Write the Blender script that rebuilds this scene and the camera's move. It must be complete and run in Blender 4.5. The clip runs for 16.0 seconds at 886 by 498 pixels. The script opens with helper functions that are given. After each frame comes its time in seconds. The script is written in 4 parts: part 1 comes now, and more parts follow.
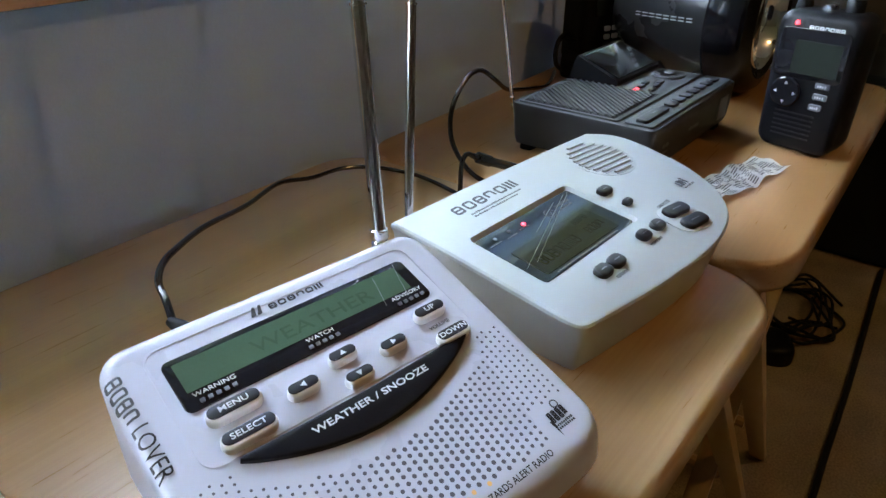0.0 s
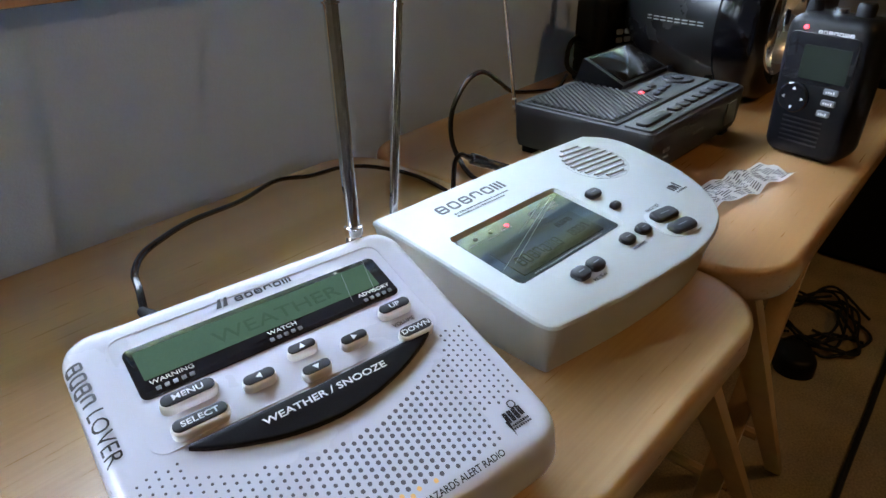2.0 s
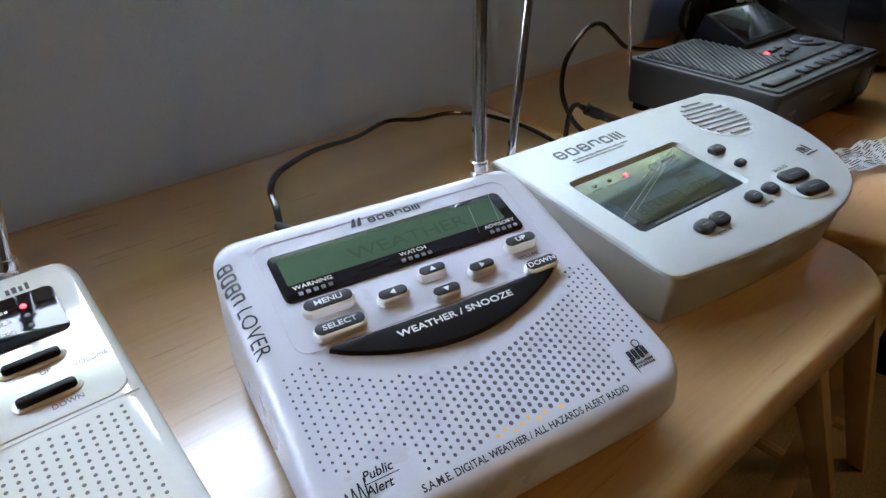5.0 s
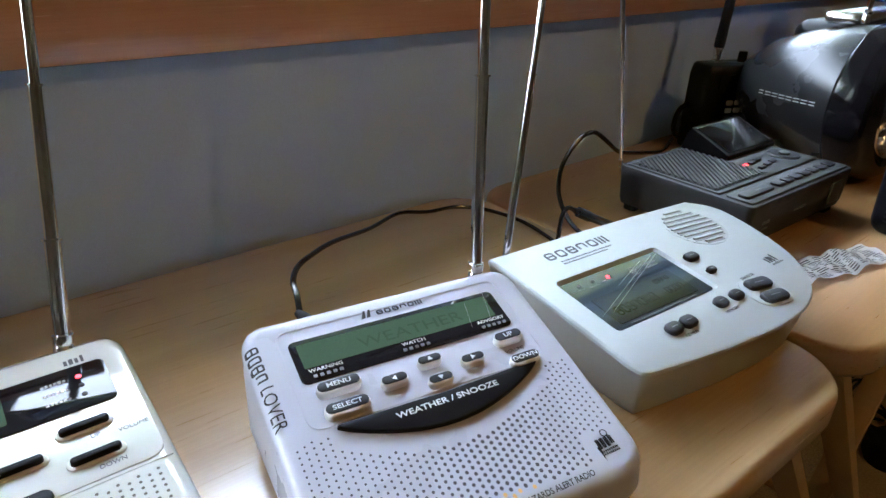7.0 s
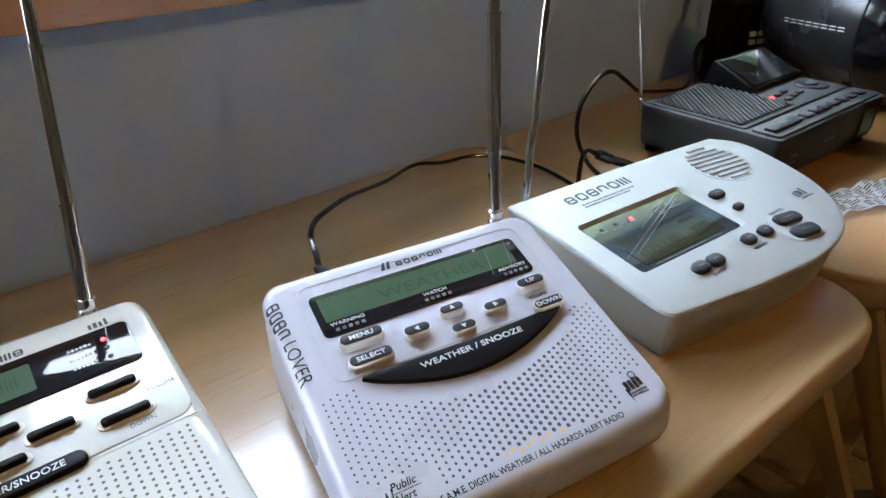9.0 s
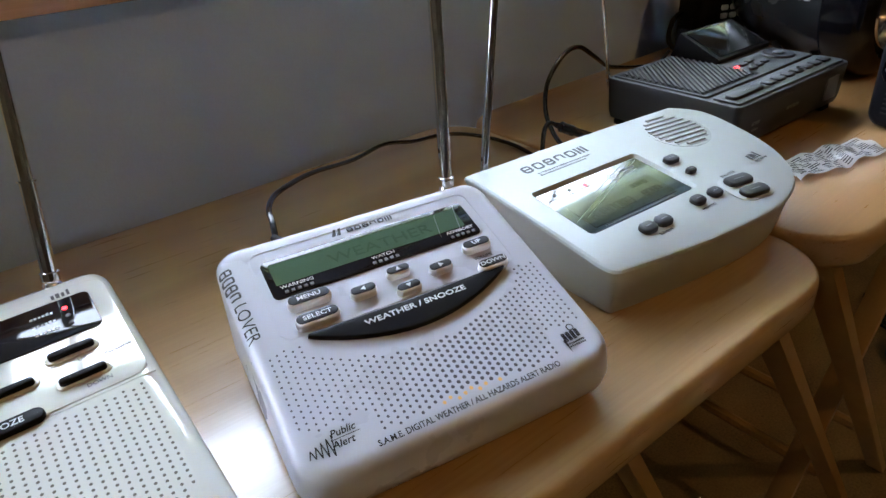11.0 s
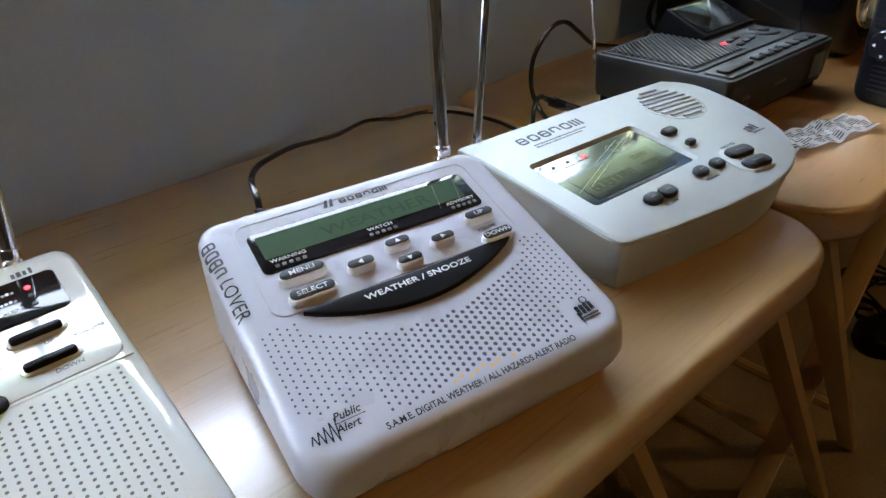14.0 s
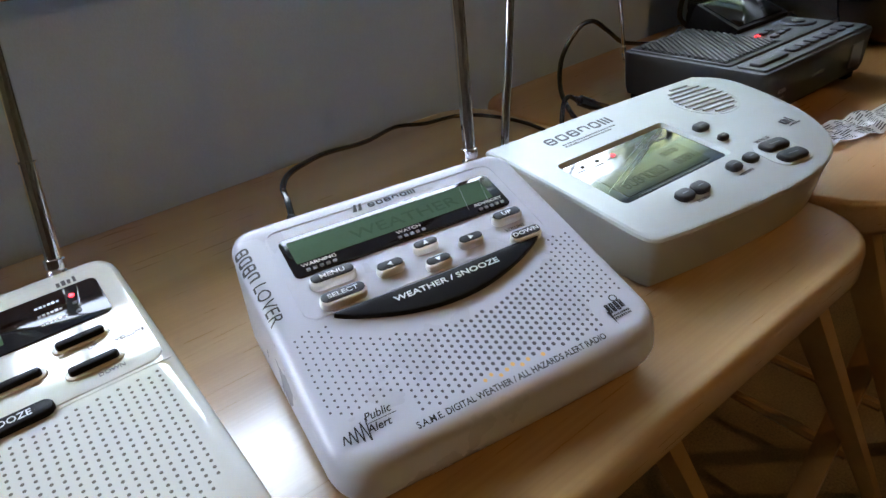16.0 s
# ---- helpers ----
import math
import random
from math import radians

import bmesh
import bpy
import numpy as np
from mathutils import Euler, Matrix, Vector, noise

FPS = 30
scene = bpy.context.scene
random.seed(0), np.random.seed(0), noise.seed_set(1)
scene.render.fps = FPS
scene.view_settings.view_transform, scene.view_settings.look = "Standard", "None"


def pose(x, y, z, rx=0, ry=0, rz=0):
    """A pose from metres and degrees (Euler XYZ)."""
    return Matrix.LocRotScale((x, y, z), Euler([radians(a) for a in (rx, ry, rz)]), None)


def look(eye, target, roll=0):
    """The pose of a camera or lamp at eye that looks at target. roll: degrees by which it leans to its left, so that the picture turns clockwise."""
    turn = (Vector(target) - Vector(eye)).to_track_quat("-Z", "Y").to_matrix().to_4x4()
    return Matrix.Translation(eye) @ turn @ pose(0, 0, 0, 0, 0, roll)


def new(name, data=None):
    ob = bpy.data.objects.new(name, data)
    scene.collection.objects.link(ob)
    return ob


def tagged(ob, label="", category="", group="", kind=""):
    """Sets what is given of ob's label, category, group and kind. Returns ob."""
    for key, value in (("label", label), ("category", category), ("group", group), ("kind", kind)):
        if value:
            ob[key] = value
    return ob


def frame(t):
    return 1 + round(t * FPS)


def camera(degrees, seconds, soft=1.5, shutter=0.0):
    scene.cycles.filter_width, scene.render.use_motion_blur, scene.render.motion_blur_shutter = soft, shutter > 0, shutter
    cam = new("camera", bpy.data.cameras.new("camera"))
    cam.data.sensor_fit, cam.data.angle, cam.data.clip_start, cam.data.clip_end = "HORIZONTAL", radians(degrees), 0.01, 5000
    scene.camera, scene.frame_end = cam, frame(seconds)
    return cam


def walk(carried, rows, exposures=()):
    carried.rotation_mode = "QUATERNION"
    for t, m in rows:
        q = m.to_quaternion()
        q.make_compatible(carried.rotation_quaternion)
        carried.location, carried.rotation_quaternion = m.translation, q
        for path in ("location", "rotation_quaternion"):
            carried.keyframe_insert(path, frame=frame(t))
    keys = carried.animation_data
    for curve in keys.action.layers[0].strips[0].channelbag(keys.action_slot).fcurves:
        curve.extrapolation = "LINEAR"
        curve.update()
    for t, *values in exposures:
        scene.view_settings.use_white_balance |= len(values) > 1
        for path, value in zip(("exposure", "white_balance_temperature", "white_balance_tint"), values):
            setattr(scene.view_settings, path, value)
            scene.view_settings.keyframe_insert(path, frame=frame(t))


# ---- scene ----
cam = camera(68.9, 16.0)
PATH = [
    (0, (0.044, 0.03, 0.871), (1.36, 1.158, -0.127), -1.4),
    (0.5, (0.053, 0.02, 0.86), (1.263, 1.223, -0.184), -2.5),
    (1, (0.056, 0.014, 0.845), (1.167, 1.296, -0.215), -6.8),
    (1.5, (0.07, 0.01, 0.859), (1.221, 1.266, -0.188), -5.1),
    (2, (0.06, 0.009, 0.869), (1.32, 1.207, -0.118), -1.5),
    (2.5, (0.044, 0.003, 0.872), (1.312, 1.255, -0.036), -1.9),
    (3, (0.034, 0.004, 0.876), (1.318, 1.278, 0.023), -1.2),
    (3.5, (0.031, 0.012, 0.865), (1.281, 1.258, -0.076), 0.7),
    (4, (0.033, 0.023, 0.855), (1.229, 1.23, -0.2), 1.5),
    (4.2, (0.037, 0.025, 0.852), (1.212, 1.243, -0.213), 1.1),
    (6.3, (0.018, -0.003, 0.883), (0.961, 1.447, -0.121), -3.1),
    (6.5, (0.015, -0.006, 0.886), (0.996, 1.441, -0.087), -2.6),
    (7, (0.018, -0.008, 0.891), (1.134, 1.397, 0.008), 1.3),
    (7.5, (0.013, 0.005, 0.899), (1.204, 1.38, 0.068), 4.0),
    (8, (0.017, -0.001, 0.894), (1.155, 1.409, 0.049), 0.8),
    (8.5, (0.022, -0.01, 0.893), (1.088, 1.368, -0.09), -1.4),
    (8.7, (0.021, -0.004, 0.888), (1.057, 1.383, -0.113), -1.9),
    (10.8, (0.03, -0.033, 0.879), (1.048, 1.349, -0.148), -3.4),
    (11, (0.033, -0.036, 0.877), (1.037, 1.359, -0.145), -4.3),
    (11.5, (0.043, -0.039, 0.87), (1.033, 1.366, -0.152), -6.0),
    (12, (0.038, -0.029, 0.865), (1.021, 1.377, -0.163), -6.6),
    (12.5, (0.031, -0.018, 0.859), (1.004, 1.383, -0.186), -6.7),
    (13, (0.026, -0.019, 0.864), (1.078, 1.334, -0.168), -5.7),
    (13.5, (0.03, -0.018, 0.859), (1.082, 1.326, -0.185), -4.9),
    (14, (0.027, -0.015, 0.858), (1.107, 1.306, -0.185), -3.1),
    (14.5, (0.025, -0.016, 0.861), (1.089, 1.333, -0.163), -2.8),
    (15, (0.025, -0.022, 0.866), (1.073, 1.352, -0.14), -3.4),
    (15.5, (0.027, -0.023, 0.862), (1.054, 1.374, -0.135), -4.7),
    (16, (0.028, -0.019, 0.857), (1.03, 1.38, -0.164), -6.2),
]
walk(cam, [(t, look(eye, target, roll)) for t, eye, target, roll in PATH], [(0.0, 6.61, 8050, 12.5), (1.0, 6.50, 8100, 12.5), (1.6, 6.58, 8100, 12.5), (3.0, 6.83, 8150, 12.5), (4.2, 6.64, 8350, 13), (6.5, 6.46, 8350, 13), (7.4, 6.87, 8150, 12.5), (8.0, 6.98, 8100, 12.5), (8.6, 6.82, 8350, 13), (10.9, 6.44, 8650, 13.5), (16.0, 6.41, 8700, 13.5)])

# ---- light ----
world = bpy.data.worlds.new("sky")
scene.world = world
world.use_nodes = True
wn = world.node_tree
sky = wn.nodes.new("ShaderNodeTexSky")
sky.sky_type, sky.sun_disc = "NISHITA", False
sky.air_density, sky.dust_density, sky.ozone_density = 1.0, 6.0, 0.5
SUN_UP, SUN_ROUND = 49.0, 197.0
sky.sun_elevation, sky.sun_rotation = radians(SUN_UP), radians(SUN_ROUND)
wn.links.new(sky.outputs[0], wn.nodes["Background"].inputs[0])
wn.nodes["Background"].inputs[1].default_value = 0.15

sun = new("sun", bpy.data.lights.new("sun", "SUN"))
sun.data.energy, sun.data.angle, sun.data.color = 1.0, radians(10.0), (1.0, 0.95, 0.88)
sun.matrix_basis = look((-1.5, -5.0, 6.0), (0.0, 0.0, 0.0))

lamp_light = new("ceiling_bulb", bpy.data.lights.new("ceiling_bulb", "POINT"))
lamp_light.data.energy, lamp_light.data.color, lamp_light.data.shadow_soft_size = 0.03, (1.0, 0.62, 0.28), 0.05
lamp_light.location = (0.75, -1.25, 2.18)

# ---- materials ----
def nodes_of(name):
    m = bpy.data.materials.new(name)
    m.use_nodes = True
    return m, m.node_tree, m.node_tree.nodes["Principled BSDF"]


def plain(name, colour, rough=0.4, metal=0.0, grain=400.0, mottle=0.06, bump=0.03, blotch=18.0, coat=0.0, spec=0.5):
    """A surface with fine grain, broad mottling and a little relief."""
    m, nt, b = nodes_of(name)
    tc = nt.nodes.new("ShaderNodeTexCoord")
    fine, broad = nt.nodes.new("ShaderNodeTexNoise"), nt.nodes.new("ShaderNodeTexNoise")
    fine.inputs["Scale"].default_value, broad.inputs["Scale"].default_value = grain, blotch
    fine.inputs["Detail"].default_value, broad.inputs["Detail"].default_value = 3, 4
    for n in (fine, broad):
        nt.links.new(tc.outputs["Object"], n.inputs["Vector"])
    add = nt.nodes.new("ShaderNodeMath")
    add.operation = "ADD"
    nt.links.new(fine.outputs["Fac"], add.inputs[0])
    nt.links.new(broad.outputs["Fac"], add.inputs[1])
    ramp = nt.nodes.new("ShaderNodeMapRange")
    ramp.inputs["From Min"].default_value, ramp.inputs["From Max"].default_value = 0.6, 1.4
    ramp.inputs["To Min"].default_value, ramp.inputs["To Max"].default_value = 1 - mottle, 1 + mottle
    nt.links.new(add.outputs[0], ramp.inputs["Value"])
    mul = nt.nodes.new("ShaderNodeVectorMath")
    mul.operation = "SCALE"
    mul.inputs[0].default_value = colour
    nt.links.new(ramp.outputs[0], mul.inputs["Scale"])
    nt.links.new(mul.outputs[0], b.inputs["Base Color"])
    rr = nt.nodes.new("ShaderNodeMapRange")
    rr.inputs["From Min"].default_value, rr.inputs["From Max"].default_value = 0.3, 0.7
    rr.inputs["To Min"].default_value, rr.inputs["To Max"].default_value = max(0.02, rough * 0.95), min(1, rough * 1.06)
    nt.links.new(broad.outputs["Fac"], rr.inputs["Value"])
    nt.links.new(rr.outputs[0], b.inputs["Roughness"])
    b.inputs["Metallic"].default_value = metal
    b.inputs["Specular IOR Level"].default_value = spec
    b.inputs["Coat Weight"].default_value = coat
    b.inputs["Coat Roughness"].default_value = 0.06
    if bump:
        bp = nt.nodes.new("ShaderNodeBump")
        bp.inputs["Strength"].default_value, bp.inputs["Distance"].default_value = bump, 0.001
        nt.links.new(fine.outputs["Fac"], bp.inputs["Height"])
        nt.links.new(bp.outputs[0], b.inputs["Normal"])
    return m


def wood(name, light, dark, rough, along="X", rings=26.0, coat=0.0, streak=1.0, coat_rough=0.14):
    """Varnished boards: long grain lines, broad cathedral figure and short pores."""
    m, nt, b = nodes_of(name)
    tc, mp = nt.nodes.new("ShaderNodeTexCoord"), nt.nodes.new("ShaderNodeMapping")
    mp.inputs["Scale"].default_value = {"X": (0.10, 1, 1), "Y": (1, 0.10, 1), "Z": (1, 1, 0.10)}[along]
    nt.links.new(tc.outputs["Object"], mp.inputs["Vector"])
    warp = nt.nodes.new("ShaderNodeTexNoise")
    warp.inputs["Scale"].default_value, warp.inputs["Detail"].default_value = 9.0, 3
    nt.links.new(mp.outputs[0], warp.inputs["Vector"])
    figure = nt.nodes.new("ShaderNodeMath")
    figure.operation = "MULTIPLY"
    figure.inputs[1].default_value = rings
    nt.links.new(warp.outputs["Fac"], figure.inputs[0])
    sine = nt.nodes.new("ShaderNodeMath")
    sine.operation = "SINE"
    nt.links.new(figure.outputs[0], sine.inputs[0])
    pores = nt.nodes.new("ShaderNodeTexNoise")
    pores.inputs["Scale"].default_value, pores.inputs["Detail"].default_value = 520.0, 3
    mp2 = nt.nodes.new("ShaderNodeMapping")
    mp2.inputs["Scale"].default_value = {"X": (0.035, 1, 1), "Y": (1, 0.035, 1), "Z": (1, 1, 0.035)}[along]
    nt.links.new(tc.outputs["Object"], mp2.inputs["Vector"])
    nt.links.new(mp2.outputs[0], pores.inputs["Vector"])
    tone = nt.nodes.new("ShaderNodeTexNoise")
    tone.inputs["Scale"].default_value, tone.inputs["Detail"].default_value = 5.0, 2
    nt.links.new(mp.outputs[0], tone.inputs["Vector"])
    mix1 = nt.nodes.new("ShaderNodeMath")
    mix1.operation = "MULTIPLY_ADD"
    mix1.inputs[1].default_value, mix1.inputs[2].default_value = 0.11 * streak, 0.0
    nt.links.new(sine.outputs[0], mix1.inputs[0])
    mix2 = nt.nodes.new("ShaderNodeMath")
    mix2.operation = "MULTIPLY_ADD"
    mix2.inputs[1].default_value = 0.42
    nt.links.new(pores.outputs["Fac"], mix2.inputs[0])
    nt.links.new(mix1.outputs[0], mix2.inputs[2])
    mix3 = nt.nodes.new("ShaderNodeMath")
    mix3.operation = "MULTIPLY_ADD"
    mix3.inputs[1].default_value = 0.75
    nt.links.new(tone.outputs["Fac"], mix3.inputs[0])
    nt.links.new(mix2.outputs[0], mix3.inputs[2])
    ramp = nt.nodes.new("ShaderNodeValToRGB")
    ramp.color_ramp.elements[0].position, ramp.color_ramp.elements[0].color = 0.22, (*dark, 1)
    ramp.color_ramp.elements[1].position, ramp.color_ramp.elements[1].color = 1.0, (*light, 1)
    nt.links.new(mix3.outputs[0], ramp.inputs[0])
    nt.links.new(ramp.outputs[0], b.inputs["Base Color"])
    rr = nt.nodes.new("ShaderNodeMapRange")
    rr.inputs["From Min"].default_value, rr.inputs["From Max"].default_value = 0.3, 0.7
    rr.inputs["To Min"].default_value, rr.inputs["To Max"].default_value = rough * 0.8, rough * 1.25
    nt.links.new(pores.outputs["Fac"], rr.inputs["Value"])
    nt.links.new(rr.outputs[0], b.inputs["Roughness"])
    b.inputs["Coat Weight"].default_value, b.inputs["Coat Roughness"].default_value, b.inputs["Coat IOR"].default_value = coat, coat_rough, 1.6
    bp = nt.nodes.new("ShaderNodeBump")
    b.inputs["Specular IOR Level"].default_value = 0.8
    bp.inputs["Strength"].default_value, bp.inputs["Distance"].default_value = 0.03, 0.0005
    nt.links.new(pores.outputs["Fac"], bp.inputs["Height"])
    nt.links.new(bp.outputs[0], b.inputs["Normal"])
    return m


def glowing(name, colour, strength):
    m, nt, b = nodes_of(name)
    b.inputs["Base Color"].default_value = (*colour, 1)
    b.inputs["Emission Color"].default_value = (*colour, 1)
    b.inputs["Emission Strength"].default_value = strength
    return m


def clear(name, tint=(1, 1, 1), see=0.9, rough=0.02):
    """Thin clear sheet: mostly seen through, with a sharp gloss."""
    m, nt, b = nodes_of(name)
    out = nt.nodes["Material Output"]
    tr, gl, fr, mx = (nt.nodes.new("ShaderNode" + k) for k in ("BsdfTransparent", "BsdfGlossy", "Fresnel", "MixShader"))
    tr.inputs[0].default_value = (*(see * c for c in tint), 1)
    gl.inputs["Roughness"].default_value = rough
    fr.inputs["IOR"].default_value = 1.5
    nt.links.new(fr.outputs[0], mx.inputs[0])
    nt.links.new(tr.outputs[0], mx.inputs[1])
    nt.links.new(gl.outputs[0], mx.inputs[2])
    nt.links.new(mx.outputs[0], out.inputs[0])
    return m


birch = wood("light_varnished_wood", (0.70, 0.475, 0.262), (0.45, 0.265, 0.118), 0.34, coat=1.0, streak=3.0, rings=11.0, coat_rough=0.20)
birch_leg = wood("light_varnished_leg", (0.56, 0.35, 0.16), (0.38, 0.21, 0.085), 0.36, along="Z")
honey = wood("honey_varnished_wood", (0.58, 0.325, 0.14), (0.38, 0.185, 0.065), 0.34, coat=0.7, streak=2.6, rings=11.0, coat_rough=0.22)
trim_wood = wood("red_brown_varnished_trim", (0.66, 0.31, 0.165), (0.42, 0.172, 0.085), 0.22, coat=0.5, rings=40)
wall_paint = plain("blue_grey_wall_paint", (0.41, 0.54, 0.74), 0.75, grain=700, mottle=0.05, bump=0.25, blotch=5)
vinyl = plain("blue_grey_window_paint", (0.36, 0.42, 0.48), 0.5, grain=500, mottle=0.05, bump=0.05, blotch=6)
room_paint = plain("room_wall_paint", (0.17, 0.165, 0.16), 0.8, grain=500, bump=0.2, blotch=4)
ceiling_paint = plain("ceiling_paint", (0.40, 0.39, 0.38), 0.85, grain=300, bump=0.3, blotch=4)
carpet_mat = plain("tan_carpet_pile", (0.29, 0.20, 0.115), 0.95, grain=260, mottle=0.45, bump=0.9, blotch=9)
white_plastic = plain("gloss_white_plastic", (0.53, 0.54, 0.605), 0.28, grain=900, mottle=0.015, bump=0.02, blotch=30)
cream_plastic = plain("cream_white_plastic", (0.80, 0.81, 0.75), 0.38, grain=1200, mottle=0.02, bump=0.05, blotch=30)
button_white = plain("white_button_plastic", (0.80, 0.79, 0.78), 0.3, grain=900, mottle=0.015, bump=0.01)
silver_plastic = plain("silver_painted_plastic", (0.46, 0.495, 0.485), 0.36, metal=0.12, grain=2600, mottle=0.03, bump=0.06, blotch=24)
cream_gloss = plain("glossy_cream_plastic", (0.70, 0.71, 0.66), 0.10, grain=1200, mottle=0.02, bump=0.0, blotch=30, coat=1.0)
black_gloss = plain("black_gloss_plastic", (0.012, 0.012, 0.014), 0.06, grain=900, mottle=0.1, bump=0.01)
black_satin = plain("black_satin_plastic", (0.006, 0.006, 0.007), 0.42, grain=1500, mottle=0.15, bump=0.08, spec=0.18)
black_rubber = plain("black_rubber", (0.008, 0.008, 0.009), 0.6, grain=1500, mottle=0.15, bump=0.05, spec=0.2)
dark_key = plain("dark_grey_key", (0.013, 0.014, 0.017), 0.42, grain=1200, mottle=0.08, bump=0.04)
grey_print = plain("dark_grey_print", (0.06, 0.06, 0.065), 0.5, grain=900, bump=0)
soft_print = plain("grey_print", (0.16, 0.165, 0.175), 0.5, grain=900, bump=0)
cable_black = plain("black_cable_sheath", (0.012, 0.012, 0.013), 0.18, grain=900, mottle=0.1, bump=0.02)
black_print = plain("black_print", (0.010, 0.010, 0.012), 0.4, grain=900, bump=0)
white_print = plain("white_print", (0.72, 0.72, 0.74), 0.5, grain=900, bump=0)
# Floors of near-flush holes; the shade inside them is put into this colour.
hole_shade = plain("shaded_hole_floor", (0.10, 0.095, 0.11), 0.9, grain=900, bump=0)
# Warm glint in the lowest grille holes, put into the floor colour.
glint_orange = plain("orange_hole_glint", (0.86, 0.50, 0.17), 0.5, grain=900, bump=0)
# Painted shade for the hole floors of the older radio's grille.
old_hole_shade = plain("grey_brown_hole_shade", (0.16, 0.15, 0.13), 0.9, grain=900, bump=0)
hole_grey = plain("shaded_slot", (0.28, 0.285, 0.29), 0.8, grain=900, bump=0)
chrome = plain("polished_chrome", (0.80, 0.81, 0.84), 0.07, metal=1.0, grain=500, mottle=0.05, bump=0.0)
steel = plain("brushed_steel", (0.55, 0.55, 0.55), 0.25, metal=1.0, grain=700, mottle=0.08, bump=0.03)
lcd_green = plain("green_grey_lcd", (0.066, 0.122, 0.076), 0.10, grain=900, mottle=0.05, bump=0, blotch=40)
lcd_olive = plain("olive_lcd", (0.034, 0.038, 0.018), 0.08, grain=900, mottle=0.05, bump=0, blotch=40, coat=0.5)
lcd_dull = plain("dull_grey_lcd", (0.020, 0.026, 0.021), 0.35, grain=900, mottle=0.05, bump=0, blotch=40, spec=0.12)
lcd_mark = plain("lcd_segment", (0.050, 0.098, 0.058), 0.12, grain=900, bump=0)
lcd_mark_olive = plain("olive_lcd_segment", (0.030, 0.033, 0.018), 0.12, grain=900, bump=0)
panel_blue = plain("dark_blue_grey_panel", (0.030, 0.045, 0.055), 0.05, grain=900, mottle=0.05, bump=0, coat=1.0)
scanner_grey = plain("dark_grey_textured_plastic", (0.027, 0.029, 0.030), 0.5, grain=1500, mottle=0.12, bump=0.15)
scanner_top = plain("grey_top_plastic", (0.046, 0.052, 0.051), 0.48, grain=1500, mottle=0.1, bump=0.12)
barrel_mat = plain("grey_black_metallic_paint", (0.026, 0.028, 0.029), 0.27, metal=0.35, grain=2500, mottle=0.08, bump=0.03)
rim_gloss = plain("black_gloss_rim", (0.006, 0.006, 0.007), 0.12, grain=900, mottle=0.1, bump=0.0, spec=0.35)
screen_dark = plain("dark_screen", (0.012, 0.014, 0.014), 0.08, grain=900, bump=0)
paper_mat = plain("thin_white_paper", (0.76, 0.75, 0.74), 0.7, grain=500, mottle=0.05, bump=0.1)
cloth_mat = plain("white_cloth", (0.74, 0.73, 0.70), 0.9, grain=900, mottle=0.05, bump=0.5)
cyan_plastic = plain("cyan_translucent_plastic", (0.03, 0.17, 0.24), 0.15, grain=600, bump=0)
blue_plastic = plain("deep_blue_plastic", (0.006, 0.012, 0.10), 0.25, grain=600, bump=0)
leaf_mat = plain("green_leaf", (0.04, 0.07, 0.022), 0.6, grain=60, mottle=0.4, bump=0.1)
bark_mat = plain("grey_bark", (0.11, 0.085, 0.065), 0.9, grain=120, mottle=0.3, bump=0.6)
grass_mat = plain("mown_grass", (0.07, 0.11, 0.035), 0.9, grain=40, mottle=0.35, bump=0.5, blotch=1.5)
pane_glass = clear("window_glass", (0.97, 1, 0.98), 0.95)
# Creases in the display film, with the reflection along them painted pale.
crease_glint = plain("film_crease_glint", (0.30, 0.33, 0.33), 0.3, grain=900, bump=0)
led_red = glowing("red_led", (1.0, 0.03, 0.05), 0.12)
led_dark = plain("unlit_led", (0.05, 0.05, 0.055), 0.3, grain=900, bump=0)
bulb_glow = glowing("warm_bulb", (1.0, 0.62, 0.28), 1.0)


# ---- building blocks ----
def part(name, bm, material, parent=None, label="", angle=38, at=None):
    me = bpy.data.meshes.new(name)
    bm.normal_update()
    bm.to_mesh(me)
    bm.free()
    for m in material if isinstance(material, (list, tuple)) else (material,):
        me.materials.append(m)
    me.polygons.foreach_set("use_smooth", [True] * len(me.polygons))
    me.set_sharp_from_angle(angle=radians(angle))
    ob = new(name, me)
    ob.parent = parent
    if at is not None:
        ob.matrix_basis = at
    return tagged(ob, label)


def thing(name, m, label, category, group=""):
    ob = new(name)
    ob.empty_display_size = 0.02
    ob.matrix_basis = m
    return tagged(ob, label, category, group)


def box(x0, x1, y0, y1, z0, z1, r=0.0, seg=2):
    bm = bmesh.new()
    bmesh.ops.create_cube(bm, size=1, matrix=Matrix.Translation(((x0 + x1) / 2, (y0 + y1) / 2, (z0 + z1) / 2)) @ Matrix.Diagonal((x1 - x0, y1 - y0, z1 - z0, 1)))
    if r:
        bmesh.ops.bevel(bm, geom=bm.edges[:], offset=r, segments=seg, affect="EDGES", profile=0.5)
    return bm


def round_outline(w, d, r, n=6):
    """The outline of a rectangle with rounded corners, round the origin."""
    pts = []
    for cx, cy, a0 in ((w / 2 - r, d / 2 - r, 0), (-w / 2 + r, d / 2 - r, 90), (-w / 2 + r, -d / 2 + r, 180), (w / 2 - r, -d / 2 + r, 270)):
        for i in range(n + 1):
            a = radians(a0 + 90 * i / n)
            pts.append((cx + r * math.cos(a), cy + r * math.sin(a)))
    return pts


